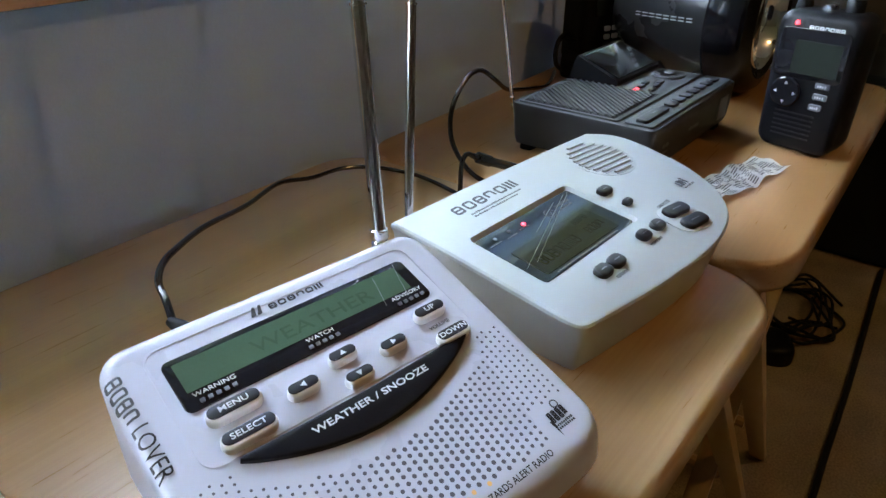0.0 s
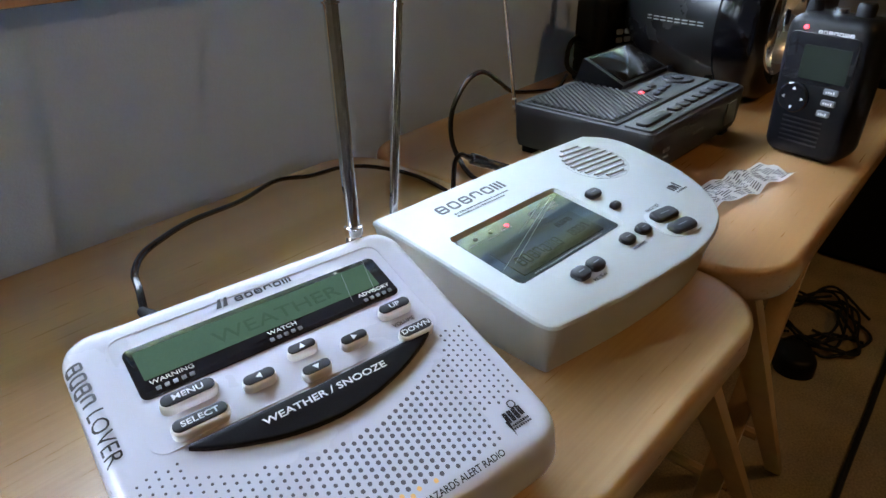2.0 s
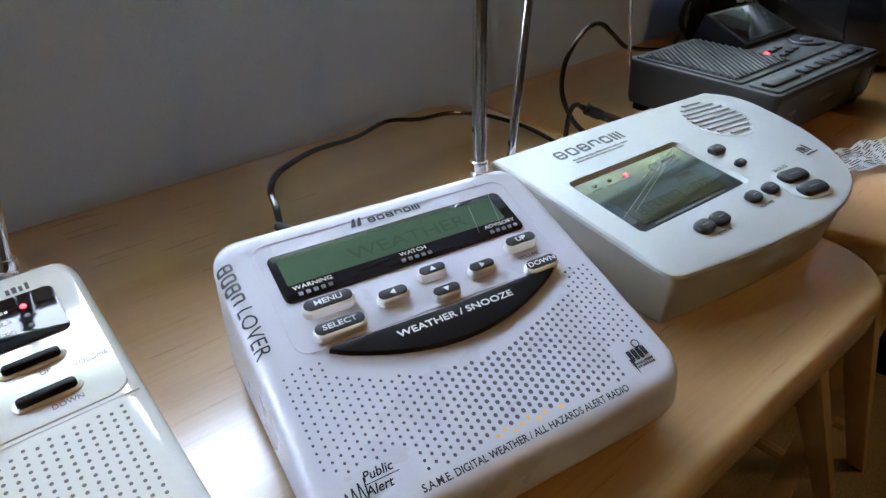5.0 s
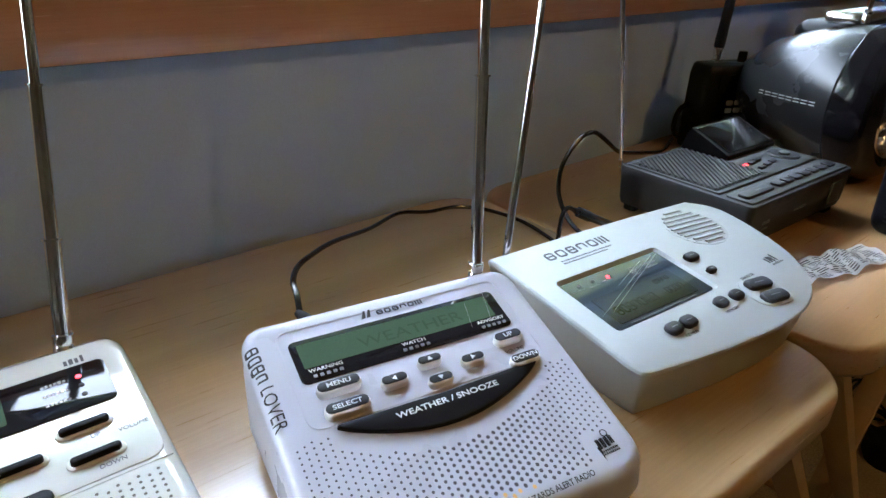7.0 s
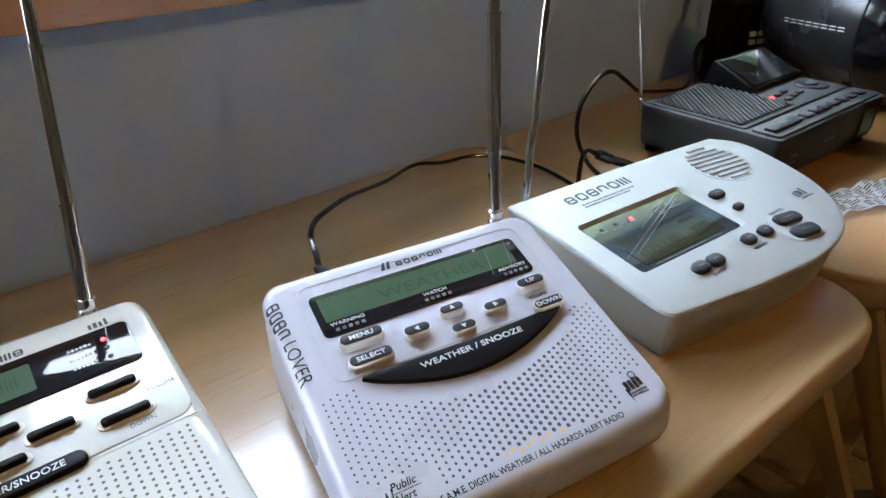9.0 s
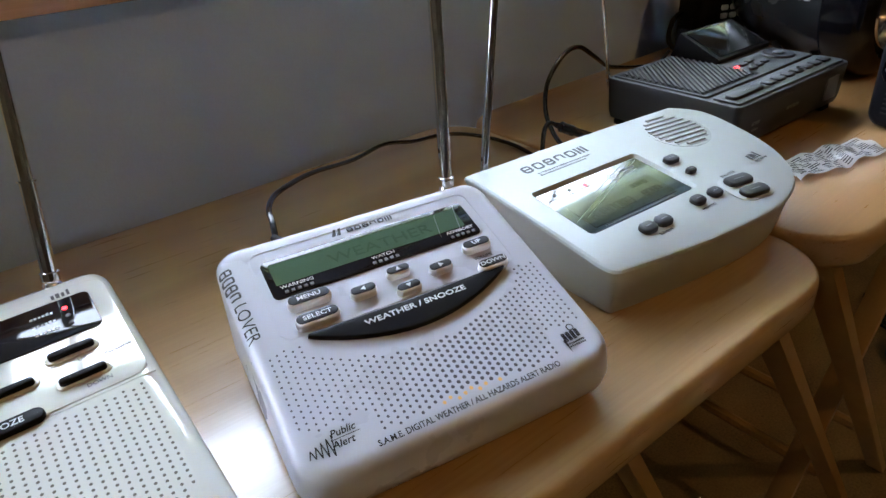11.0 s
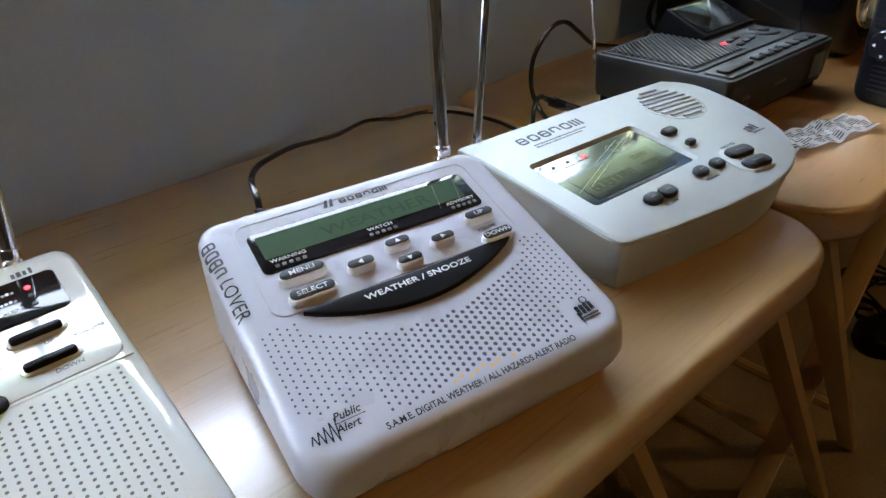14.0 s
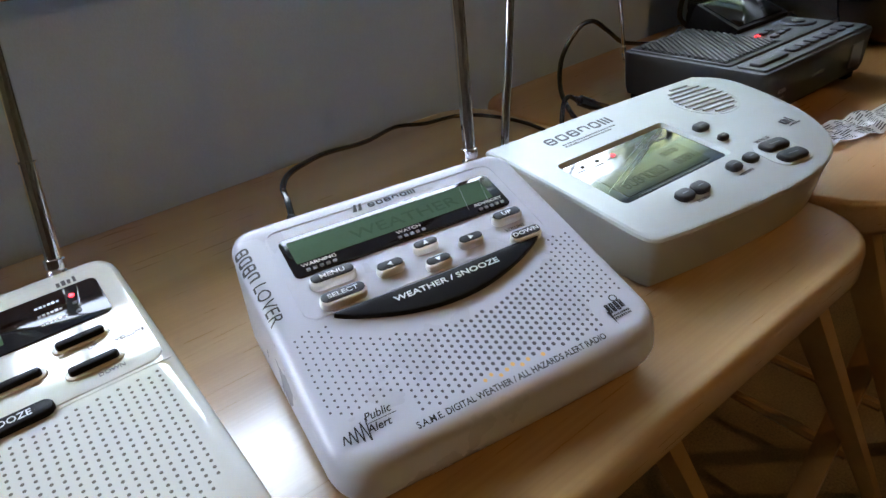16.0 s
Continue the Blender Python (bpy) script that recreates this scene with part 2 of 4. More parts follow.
def inset(pts, d):
    """A closed counter-clockwise outline moved inwards by d."""
    n, out = len(pts), []
    for i in range(n):
        (ax, ay), (bx, by), (cx, cy) = pts[i - 1], pts[i], pts[(i + 1) % n]
        n1, n2 = Vector((ay - by, bx - ax)), Vector((by - cy, cx - bx))
        v = (n1.normalized() if n1.length > 1e-9 else n1) + (n2.normalized() if n2.length > 1e-9 else n2)
        v = v.normalized() if v.length > 1e-9 else v
        out.append((bx + v.x * d, by + v.y * d))
    return out


def loft(rings, cap0=True, cap1=True):
    """Skin through closed rings of equal length."""
    bm = bmesh.new()
    vs = [[bm.verts.new(p) for p in ring] for ring in rings]
    n = len(vs[0])
    for a, b in zip(vs, vs[1:]):
        for i in range(n):
            bm.faces.new((a[i], a[(i + 1) % n], b[(i + 1) % n], b[i]))
    if cap0:
        bm.faces.new(vs[0][::-1])
    if cap1:
        bm.faces.new(vs[-1])
    return bm


def slab(pts, z0, z1, r=0.0, both=False):
    """An outline raised from z0 to z1 with a rounded rim."""
    rings = []
    if both and r:
        rings = [[(x, y, z0) for x, y in inset(pts, r)], [(x, y, z0 + r * 0.3) for x, y in inset(pts, r * 0.3)], [(x, y, z0 + r) for x, y in pts]]
    else:
        rings = [[(x, y, z0) for x, y in pts]]
    if r:
        for k in (0, 30, 60, 90):
            a = radians(k)
            rings.append([(x, y, z1 - r + r * math.sin(a)) for x, y in inset(pts, r * (1 - math.cos(a)))])
    else:
        rings.append([(x, y, z1) for x, y in pts])
    return loft(rings)


def sheet(pts, z):
    """A thin film: one face."""
    bm = bmesh.new()
    bm.faces.new([bm.verts.new((x, y, z)) for x, y in pts])
    return bm


def pill(w, d, z0, z1, r=0.0008):
    return slab(round_outline(w, d, min(w, d) / 2 * 0.98, 5), z0, z1, r)


def smooth_path(pts, per=8):
    out = []
    q = [Vector(p) for p in pts]
    q = [2 * q[0] - q[1], *q, 2 * q[-1] - q[-2]]
    for a, b, c, d in zip(q, q[1:], q[2:], q[3:]):
        for i in range(per):
            t = i / per
            out.append(0.5 * (2 * b + (c - a) * t + (2 * a - 5 * b + 4 * c - d) * t * t + (3 * b - a - 3 * c + d) * t ** 3))
    return out + [q[-2]]


def tube(pts, radius, seg=10, per=8):
    """A round cord along a path; radius: one number, or one at each path point."""
    path = smooth_path(pts, per) if per > 1 else [Vector(p) for p in pts]
    rad = (lambda i: radius) if not isinstance(radius, (list, tuple)) else (lambda i: radius[i])
    rings, side = [], None
    for i, p in enumerate(path):
        t = (path[min(i + 1, len(path) - 1)] - path[max(i - 1, 0)]).normalized()
        side = (side - t * side.dot(t)).normalized() if side else t.orthogonal().normalized()
        up = t.cross(side)
        rings.append([p + rad(i) * (math.cos(2 * math.pi * k / seg) * side + math.sin(2 * math.pi * k / seg) * up) for k in range(seg)])
    return loft(rings)


def revolve(profile, seg=32):
    """Turns (radius, height) pairs round z."""
    return loft([[(r * math.cos(2 * math.pi * k / seg), r * math.sin(2 * math.pi * k / seg), z) for k in range(seg)] for r, z in profile])


def joined(*bms):
    out = bmesh.new()
    for b in bms:
        me = bpy.data.meshes.new("tmp")
        b.to_mesh(me)
        b.free()
        out.from_mesh(me)
        bpy.data.meshes.remove(me)
    return out


def moved(bm, m):
    bmesh.ops.transform(bm, matrix=m, verts=bm.verts)
    return bm


def letters(text, size, bold=0.0):
    """The outline of a word in the built-in font, centred, lying in the xy plane."""
    cu = bpy.data.curves.new("words", "FONT")
    cu.body, cu.size, cu.align_x, cu.align_y, cu.extrude, cu.offset, cu.resolution_u = text, size, "CENTER", "CENTER", 0.00006, bold * size, 3
    ob = bpy.data.objects.new("words", cu)
    me = bpy.data.meshes.new_from_object(ob)
    bm = bmesh.new()
    bm.from_mesh(me)
    bpy.data.objects.remove(ob)
    bpy.data.curves.remove(cu)
    bpy.data.meshes.remove(me)
    return bm


def bars(count, width, height, rng=None):
    """Illegible writing: a row of small upright bars."""
    rng = rng or random.Random(count)
    bm, step = bmesh.new(), width / count
    for i in range(count):
        w = step * rng.uniform(0.55, 0.82)
        h = height * rng.choice((0.75, 0.85, 1.0))
        x = -width / 2 + step * (i + 0.5)
        b = box(x - w / 2, x + w / 2, -height / 2, -height / 2 + h, 0, 0.00008)
        me = bpy.data.meshes.new("tmp")
        b.to_mesh(me)
        b.free()
        bm.from_mesh(me)
        bpy.data.meshes.remove(me)
    return bm


def glyphs(count, width, height, stroke):
    """A maker's name shown as plain shapes: a row of hollow rounded blocks."""
    step, parts_ = width / count, []
    for i in range(count):
        w = step * 0.80
        kind = (0, 3, 0, 1, 3, 2, 0, 1)[i % 8]
        o = [(x - width / 2 + step * (i + 0.5), y) for x, y in round_outline(w, height, min(w, height) * 0.30, 4)]
        n = inset(o, stroke)
        cx = -width / 2 + step * (i + 0.5)
        ring = loft([[(x, y, 0) for x, y in o], [(x, y, 0.00009) for x, y in o], [(x, y, 0.00009) for x, y in n]], False, False)
        if kind == 0:
            ring = joined(ring, box(cx - w * 0.42, cx + w * 0.42, -stroke * 0.42, stroke * 0.42, 0, 0.00009))
        if kind == 1:
            gone = [f for f in ring.faces if f.calc_center_median().y < -height * 0.28]
            bmesh.ops.delete(ring, geom=gone, context="FACES")
        if kind == 2:
            ring.free()
            ring = joined(*(box(cx + d * w - stroke * 0.55, cx + d * w + stroke * 0.55, -height / 2, height / 2, 0, 0.00009) for d in (-0.42, 0, 0.42)))
        parts_.append(ring)
    return joined(*parts_)


def pieces(name, bm, material, parent, at):
    """Links every separate mark of a row as a part of its own."""
    bm.verts.index_update()
    left = set(bm.verts)
    while left:
        todo, island = [left.pop()], []
        while todo:
            v = todo.pop()
            island.append(v)
            for e in v.link_edges:
                w = e.other_vert(v)
                if w in left:
                    left.discard(w)
                    todo.append(w)
        one, old_new = bmesh.new(), {}
        for v in island:
            old_new[v] = one.verts.new(v.co)
        for f in {f for v in island for f in v.link_faces}:
            one.faces.new([old_new[v] for v in f.verts])
        part(name, one, material, parent, at=at)
    bm.free()


def on_slope(x, y, z, tilt, turn=0.0):
    return pose(x, y, z, tilt, 0, 0) @ pose(0, 0, 0, 0, 0, turn)


TOP = 0.66

# ---- the room ----
def structure(name, bm, material, label="", angle=38):
    return tagged(part(name, bm, material, None, label, angle), label, "", "", "structure")


WIN = (-0.012, 1.50, 0.888, 1.195)
# The second bay is an added, unseen opening that brightens the left end.
ADDED_WIN = (-0.80, -0.17, 0.888, 1.45)
WALL_Y = 0.468
structure("floor", box(-1.6, 2.9, -4.2, WALL_Y + 0.12, -0.1, 0.0), carpet_mat, "worn tan carpet in the shade under the tables")
structure("ceiling", box(-1.6, 2.9, -4.2, WALL_Y + 0.12, 2.4, 2.5), ceiling_paint, "plain off-white ceiling")
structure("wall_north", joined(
    box(-1.6, ADDED_WIN[0], WALL_Y, WALL_Y + 0.12, WIN[2], 2.4), box(ADDED_WIN[0], ADDED_WIN[1], WALL_Y, WALL_Y + 0.12, ADDED_WIN[3], 2.4), box(ADDED_WIN[1], WIN[0], WALL_Y, WALL_Y + 0.12, WIN[2], 2.4),
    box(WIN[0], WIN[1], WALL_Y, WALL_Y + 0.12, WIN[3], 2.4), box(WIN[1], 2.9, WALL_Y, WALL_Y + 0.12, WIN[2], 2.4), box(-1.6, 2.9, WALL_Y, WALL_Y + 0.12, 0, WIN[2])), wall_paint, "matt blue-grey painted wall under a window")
structure("wall_south", box(-1.6, 2.9, -4.3, -4.2, 0, 2.4), room_paint, "plain painted wall behind the viewer")
structure("wall_west", box(-1.7, -1.6, -4.2, WALL_Y + 0.12, 0, 2.4), room_paint, "plain painted wall")
structure("wall_east", box(2.9, 3.0, -4.2, WALL_Y + 0.12, 0, 2.4), room_paint, "plain painted wall")
structure("ground", box(-60, 60, WALL_Y + 0.5, 120, -1.2, -1.0), grass_mat, "mown lawn outside the window")


def window_unit(name, bay, y_sill=None):
    w = tagged(new(name), "window in a blue-grey painted frame over a red-brown sill", "window", "", "structure")
    x0, x1, z0, z1 = bay
    f = 0.03
    part("window_frame", joined(box(x0, x0 + f, 0.50, 0.56, z0, z1, 0.004), box(x1 - f, x1, 0.50, 0.56, z0, z1, 0.004),
         box(x0 + f, x1 - f, 0.50, 0.56, z0, z0 + 0.012, 0.003), box(x0 + f, x1 - f, 0.50, 0.56, z1 - f, z1, 0.004)), vinyl, w, "blue-grey painted window frame")
    part("pane", moved(sheet([(x0 + f, z0 + 0.012), (x1 - f, z0 + 0.012), (x1 - f, z1 - f), (x0 + f, z1 - f)], 0), pose(0, 0.53, 0, 90, 0, 0)), pane_glass, w, "clear window glass").visible_shadow = False
    part("casing", box(x1 + 0.002, x1 + 0.075, 0.452, WALL_Y - 0.001, 0.886, z1 + 0.08, 0.004), vinyl, w)
    part("casing", box(x0 - 0.001, x1 + 0.001, 0.452, WALL_Y - 0.001, z1 + 0.002, z1 + 0.08, 0.004), vinyl, w)
    part("casing", box(x0 - 0.075, x0 - 0.002, 0.452, WALL_Y - 0.001, 0.886, z1 + 0.08, 0.004), vinyl, w)
    return w


first = window_unit("window_1", WIN)
# Unseen window unit added as extra daylight for the left end.
window_unit("added_window", ADDED_WIN)
part("window_sill", slab([(-1.45, 0.4455), (1.72, 0.4455), (1.72, WALL_Y + 0.03), (-1.45, WALL_Y + 0.03)], 0.8667, 0.8872, 0.004, True), trim_wood, first, "glossy red-brown varnished sill")
part("apron", box(-1.45, 1.72, 0.450, WALL_Y - 0.001, 0.812, 0.8662, 0.003), trim_wood, first, "glossy red-brown varnished trim board")


def ceiling_lamp():
    lamp = thing("ceiling_lamp", pose(0.75, -1.25, 2.4), "small warm ceiling lamp with a bare bulb", "lamp")
    part("canopy", revolve([(0.055, -0.03), (0.06, -0.02), (0.06, 0.0)], 24), steel, lamp)
    part("socket", revolve([(0.018, -0.10), (0.018, -0.032)], 16), button_white, lamp)
    part("bulb", revolve([(0.004, -0.222), (0.02, -0.217), (0.03, -0.20), (0.031, -0.18), (0.024, -0.15), (0.016, -0.125), (0.015, -0.102)], 20), bulb_glow, lamp).visible_shadow = False


ceiling_lamp()


def tree(x, y, h, spread, seed):
    rng = random.Random(seed)
    t = thing("garden_tree", pose(x, y, -1.0), "leafy green garden tree outside the window", "tree", "garden trees")
    part("trunk", tube([(0, 0, 0), (0.05, 0.02, h * 0.35), (-0.04, 0.05, h * 0.6), (0.03, 0, h * 0.9)], [0.24 - 0.2 * i / 24 for i in range(25)], 9), bark_mat, t)
    verts, faces = [], []
    for i in range(22):
        a = rng.uniform(0, 6.28)
        z0 = h * (0.16 + 0.72 * i / 21)
        r = spread * rng.uniform(0.55, 1.0) * (1.0 - 0.45 * (i / 21) ** 2)
        end = Vector((r * math.cos(a), r * math.sin(a), z0 + rng.uniform(0.1, 0.25) * spread))
        mid = Vector((end.x * 0.5, end.y * 0.5, z0 + 0.06 * spread))
        part("limb", tube([(0, 0, z0 - 0.1), mid, end], [0.07 - 0.055 * k / 16 for k in range(17)], 6), bark_mat, t)
        for k in range(1100):
            f = rng.uniform(0.1, 1.08)
            c = Vector((end.x * f, end.y * f, z0 + (end.z - z0) * f)) + Vector((rng.gauss(0, 0.17), rng.gauss(0, 0.17), rng.gauss(0, 0.17))) * spread
            u = Vector((rng.gauss(0, 1), rng.gauss(0, 1), rng.gauss(0, 1))).normalized()
            v = u.orthogonal().normalized()
            s, n = rng.uniform(0.09, 0.17), len(verts)
            verts += [c - u * s, c + v * s * 0.45, c + u * s, c - v * s * 0.45]
            faces.append((n, n + 1, n + 2, n + 3))
    me = bpy.data.meshes.new("crown")
    me.from_pydata(verts, [], faces)
    me.materials.append(leaf_mat)
    crown = new("crown", me)
    crown.parent = t


tree(12.6, 4.5, 19.0, 4.8, 3)
tree(9.0, 1.7, 14.0, 3.0, 5)
tree(12.0, 5.75, 15.5, 2.1, 8)


# ---- tray tables ----
def tray_table(m, x0, x1, y0, y1, material, label, legs):
    t = thing("tray_table", m, label, "table", "row of tray tables")
    w, d = x1 - x0, y1 - y0
    out = [(x + (x0 + x1) / 2, y + (y0 + y1) / 2) for x, y in round_outline(w, d, 0.045, 10)]
    part("tabletop", slab(out, TOP - 0.024, TOP, 0.005, True), material, t, angle=50)
    for y in (y0 + 0.045, y1 - 0.05):
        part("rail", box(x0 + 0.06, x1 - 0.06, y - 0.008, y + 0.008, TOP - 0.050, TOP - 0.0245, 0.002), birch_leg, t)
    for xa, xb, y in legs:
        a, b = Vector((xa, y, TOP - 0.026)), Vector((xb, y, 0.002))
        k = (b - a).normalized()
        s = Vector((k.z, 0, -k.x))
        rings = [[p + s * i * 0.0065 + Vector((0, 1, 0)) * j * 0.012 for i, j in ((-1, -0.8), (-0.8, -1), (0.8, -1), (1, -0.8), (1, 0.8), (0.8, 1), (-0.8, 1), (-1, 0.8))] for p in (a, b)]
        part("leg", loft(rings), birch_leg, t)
    (xa, xb, y), (xc, xd, y2) = legs[0], legs[1]
    f = 0.72
    x = xa + (xb - xa) * f
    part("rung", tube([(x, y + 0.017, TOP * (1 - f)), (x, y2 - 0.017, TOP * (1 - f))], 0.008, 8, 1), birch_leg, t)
    return t


tray_table(Matrix.Identity(4), -0.20, 0.412, 0.080, 0.450, birch, "light varnished wooden tray table with rounded corners",
           ((0.385, 0.85, 0.122), (0.385, 0.85, 0.405), (0.24, 0.56, 0.135), (-0.16, 0.26, 0.39)))
tray_table(pose(0.42, 0.083, 0, 0, 0, 2.0), 0.0, 0.49, 0.0, 0.362, honey, "honey-coloured varnished wooden tray table with rounded corners",
           ((0.035, 0.56, 0.030), (0.035, 0.56, 0.32), (0.455, 0.06, 0.052), (0.455, 0.06, 0.302)))


# ---- weather radios ----
def swept_case(profile, half, r, lean, steps=7):
    """A case drawn along x from its side outline (y, z), with rounded flanks that lean in towards the top."""
    rings = []
    stations = [(-half + r - r * math.cos(radians(a)), r * (1 - math.sin(radians(a)))) for a in np.linspace(0, 90, steps)]
    stations = stations + [(-x, d) for x, d in stations[::-1]]
    for x, d in stations:
        pts = inset(profile, -d) if d > 1e-6 else profile
        rings.append([(x * (1 - lean * z - 0.07 * max(0, 1 - max(z, 0) / 0.016) ** 2), y, max(z, 0.0)) for y, z in pts])
    return loft(rings)


def perforated(cells, pitch, row, wide, surf, lift, sink):
    """A thin plate of staggered cells, each with an eight-sided hole whose floor holds painted shade or glint."""
    verts, faces, mats = [], [], []
    for u, v in cells:
        n = len(verts)
        hole = wide(u)
        sq = [(1, 0), (1, 1), (0, 1), (-1, 1), (-1, 0), (-1, -1), (0, -1), (1, -1)]
        for a, b in sq:
            x, y = u + a * pitch / 2, v + b * row / 2
            verts.append((x, y, surf(x, y) + lift))
        for depth in (lift, sink):
            for k in range(8):
                x, y = u + hole * math.cos(k * math.pi / 4), v + hole * math.sin(k * math.pi / 4)
                verts.append((x, y, surf(x, y) + depth))
        for k in range(8):
            j = (k + 1) % 8
            faces.append((n + k, n + j, n + 8 + j, n + 8 + k))
            mats.append(0)
            faces.append((n + 8 + k, n + 8 + j, n + 16 + j, n + 16 + k))
            mats.append(1)
        faces.append(tuple(n + 16 + k for k in range(8)))
        mats.append(1)
    bm = bmesh.new()
    vs = [bm.verts.new(p) for p in verts]
    for f, mi in zip(faces, mats):
        bm.faces.new([vs[i] for i in f]).material_index = mi
    return bm


def aerial(name, parent, base, tip, radii, label=""):
    """A telescopic aerial: base ferrule, sliding tubes with small collars, in the parent's frame."""
    base, tip = Vector(base), Vector(tip)
    m = Matrix.Translation(base) @ (tip - base).to_track_quat("Z", "Y").to_matrix().to_4x4()
    length = (tip - base).length
    rod = part(name, revolve([(radii[0][0] * 1.25, -0.004), (radii[0][0] * 1.25, 0.004), (radii[0][0] * 1.05, 0.005), (radii[0][0] * 1.28, 0.006), (radii[0][0] * 1.28, 0.010), (radii[0][0], 0.0105)], 20), chrome, parent, label, at=m)
    z = 0.0105
    for r, z1 in radii:
        z1 = min(z1, length)
        part("tube", revolve([(r, z - 0.003), (r, z1 - 0.0012), (r * 1.22, z1 - 0.0010), (r * 1.22, z1 - 0.0001), (r * 0.85, z1)], 20), chrome, rod)
        z = z1
    return rod


FACE = math.degrees(math.atan(0.305))


def face_z(u, v):
    return 0.0312 + 0.305 * v


def on_face(u, v, up=0.0, turn=0.0):
    return on_slope(u, v, face_z(u, v) + up / math.cos(radians(FACE)), FACE, turn)


radio = thing("weather_radio", pose(0.1515, 0.1238, TOP, 0, 0, -9.3), "glossy white weather alert radio with a green display", "radio")


FILLET, FLANK = 0.0062, -0.0734


def drape(bm, m, up=0.0003):
    """Lays flat print on the white case, over its rounded edge."""
    moved(bm, m)
    bmesh.ops.triangulate(bm, faces=bm.faces[:])
    bmesh.ops.subdivide_edges(bm, edges=[e for e in bm.edges if e.calc_length() > 0.0012], cuts=4, use_grid_fill=True)
    for v in bm.verts:
        d = min(0.97, max(0.0, FLANK + 0.0012 + FILLET - v.co.x, v.co.y * -1 - 0.0066) / FILLET)
        v.co.z = face_z(v.co.x, v.co.y) - 0.8 * FILLET * (1 - math.sqrt(1 - d * d)) + up
    return bm


def moulded_case(plan, top, fillet):
    """A case with a tucked-in foot, leaning flanks and a rounded upper edge; top(x, y) gives its sloping face."""
    rings = [[(x, y, z) for x, y in inset(plan, d)] for d, z in ((0.0145, 0.0), (0.0118, 0.0006), (0.0078, 0.0030), (0.0044, 0.0064), (0.0018, 0.0105), (0.0004, 0.0150))]
    for a in (0, 15, 30, 45, 60, 75, 90):
        c, k = math.cos(radians(a)), math.sin(radians(a))
        ring = []
        for x, y in inset(plan, 0.0012 + fillet * (1 - c)):
            ring.append((x, y, max(0.0165 + 0.002 * k, top(x, y) - fillet * 0.8 * (1 - k))))
        rings.append(ring)
    return loft(rings)


def corner_plan(x0, x1, y0, y1, front, back, bow=0.0, n=9):
    """A plan with rounded corners, its front edge slightly bowed out."""
    pts = []
    for cx, cy, r, a0 in ((x1 - back, y1 - back, back, 0), (x0 + back, y1 - back, back, 90), (x0 + front, y0 + front, front, 180), (x1 - front, y0 + front, front, 270)):
        for i in range(n + 1):
            a = radians(a0 + 90 * i / n)
            pts.append((cx + r * math.cos(a), cy + r * math.sin(a)))
        if a0 == 180:
            pts += [(x0 + front + (x1 - x0 - 2 * front) * k / 10, y0) for k in range(1, 10)]
    half, mid = (x1 - x0) / 2, (x0 + x1) / 2
    return [(x, y - bow * (1 - ((x - mid) / half) ** 2) * max(0, 1 - (y - y0) / 0.03)) for x, y in pts]


body = part("body", moulded_case(corner_plan(FLANK, 0.0760, -0.0140, 0.1130, 0.016, 0.013, 0.0012), face_z, FILLET), white_plastic, radio, angle=60)

# control panel rim and seam
ring_o = round_outline(0.1195, 0.0555, 0.006, 6)
bm = loft([[(x, y, -0.0005) for x, y in ring_o], [(x, y, 0.0003) for x, y in ring_o], [(x, y, 0.0003) for x, y in inset(ring_o, 0.0010)], [(x, y, -0.0005) for x, y in inset(ring_o, 0.0010)]], False, False)
part("panel_rim", bm, white_plastic, radio, at=on_face(0.0023, 0.0767))
plate = part("display_panel", slab(round_outline(0.1090, 0.0245, 0.0030, 5), -0.001, 0.0007, 0.0003), black_gloss, radio, "black gloss display surround", at=on_face(0.0014, 0.0840))
part("lcd", slab(round_outline(0.1000, 0.0140, 0.0006, 2), 0.0, 0.00085), lcd_green, plate, "unlit green-grey liquid crystal display", at=pose(-0.0012, 0.0026, 0))
pieces("lcd_letter", letters("WEATHER", 0.0088), lcd_mark, plate, at=pose(0.004, 0.0012, 0.00095) @ Matrix.Diagonal((1.35, 1, 1, 1)))
for word, x, w in (("WARNING", -0.0420, 0.014), ("WATCH", 0.0015, 0.010), ("ADVISORY", 0.0445, 0.015)):
    part("word", letters(word, 0.0027, 0.004), white_print, plate, at=pose(x, -0.0062, 0.00085) @ Matrix.Diagonal((1.22, 1, 1, 1)))
    for i in range(5):
        part("indicator", box(-0.00085, 0.00085, -0.00075, 0.00075, 0.0007, 0.0015, 0.0001, 1), soft_print, plate, at=pose(x - 0.006 + 0.003 * i, -0.0096, 0.00005))

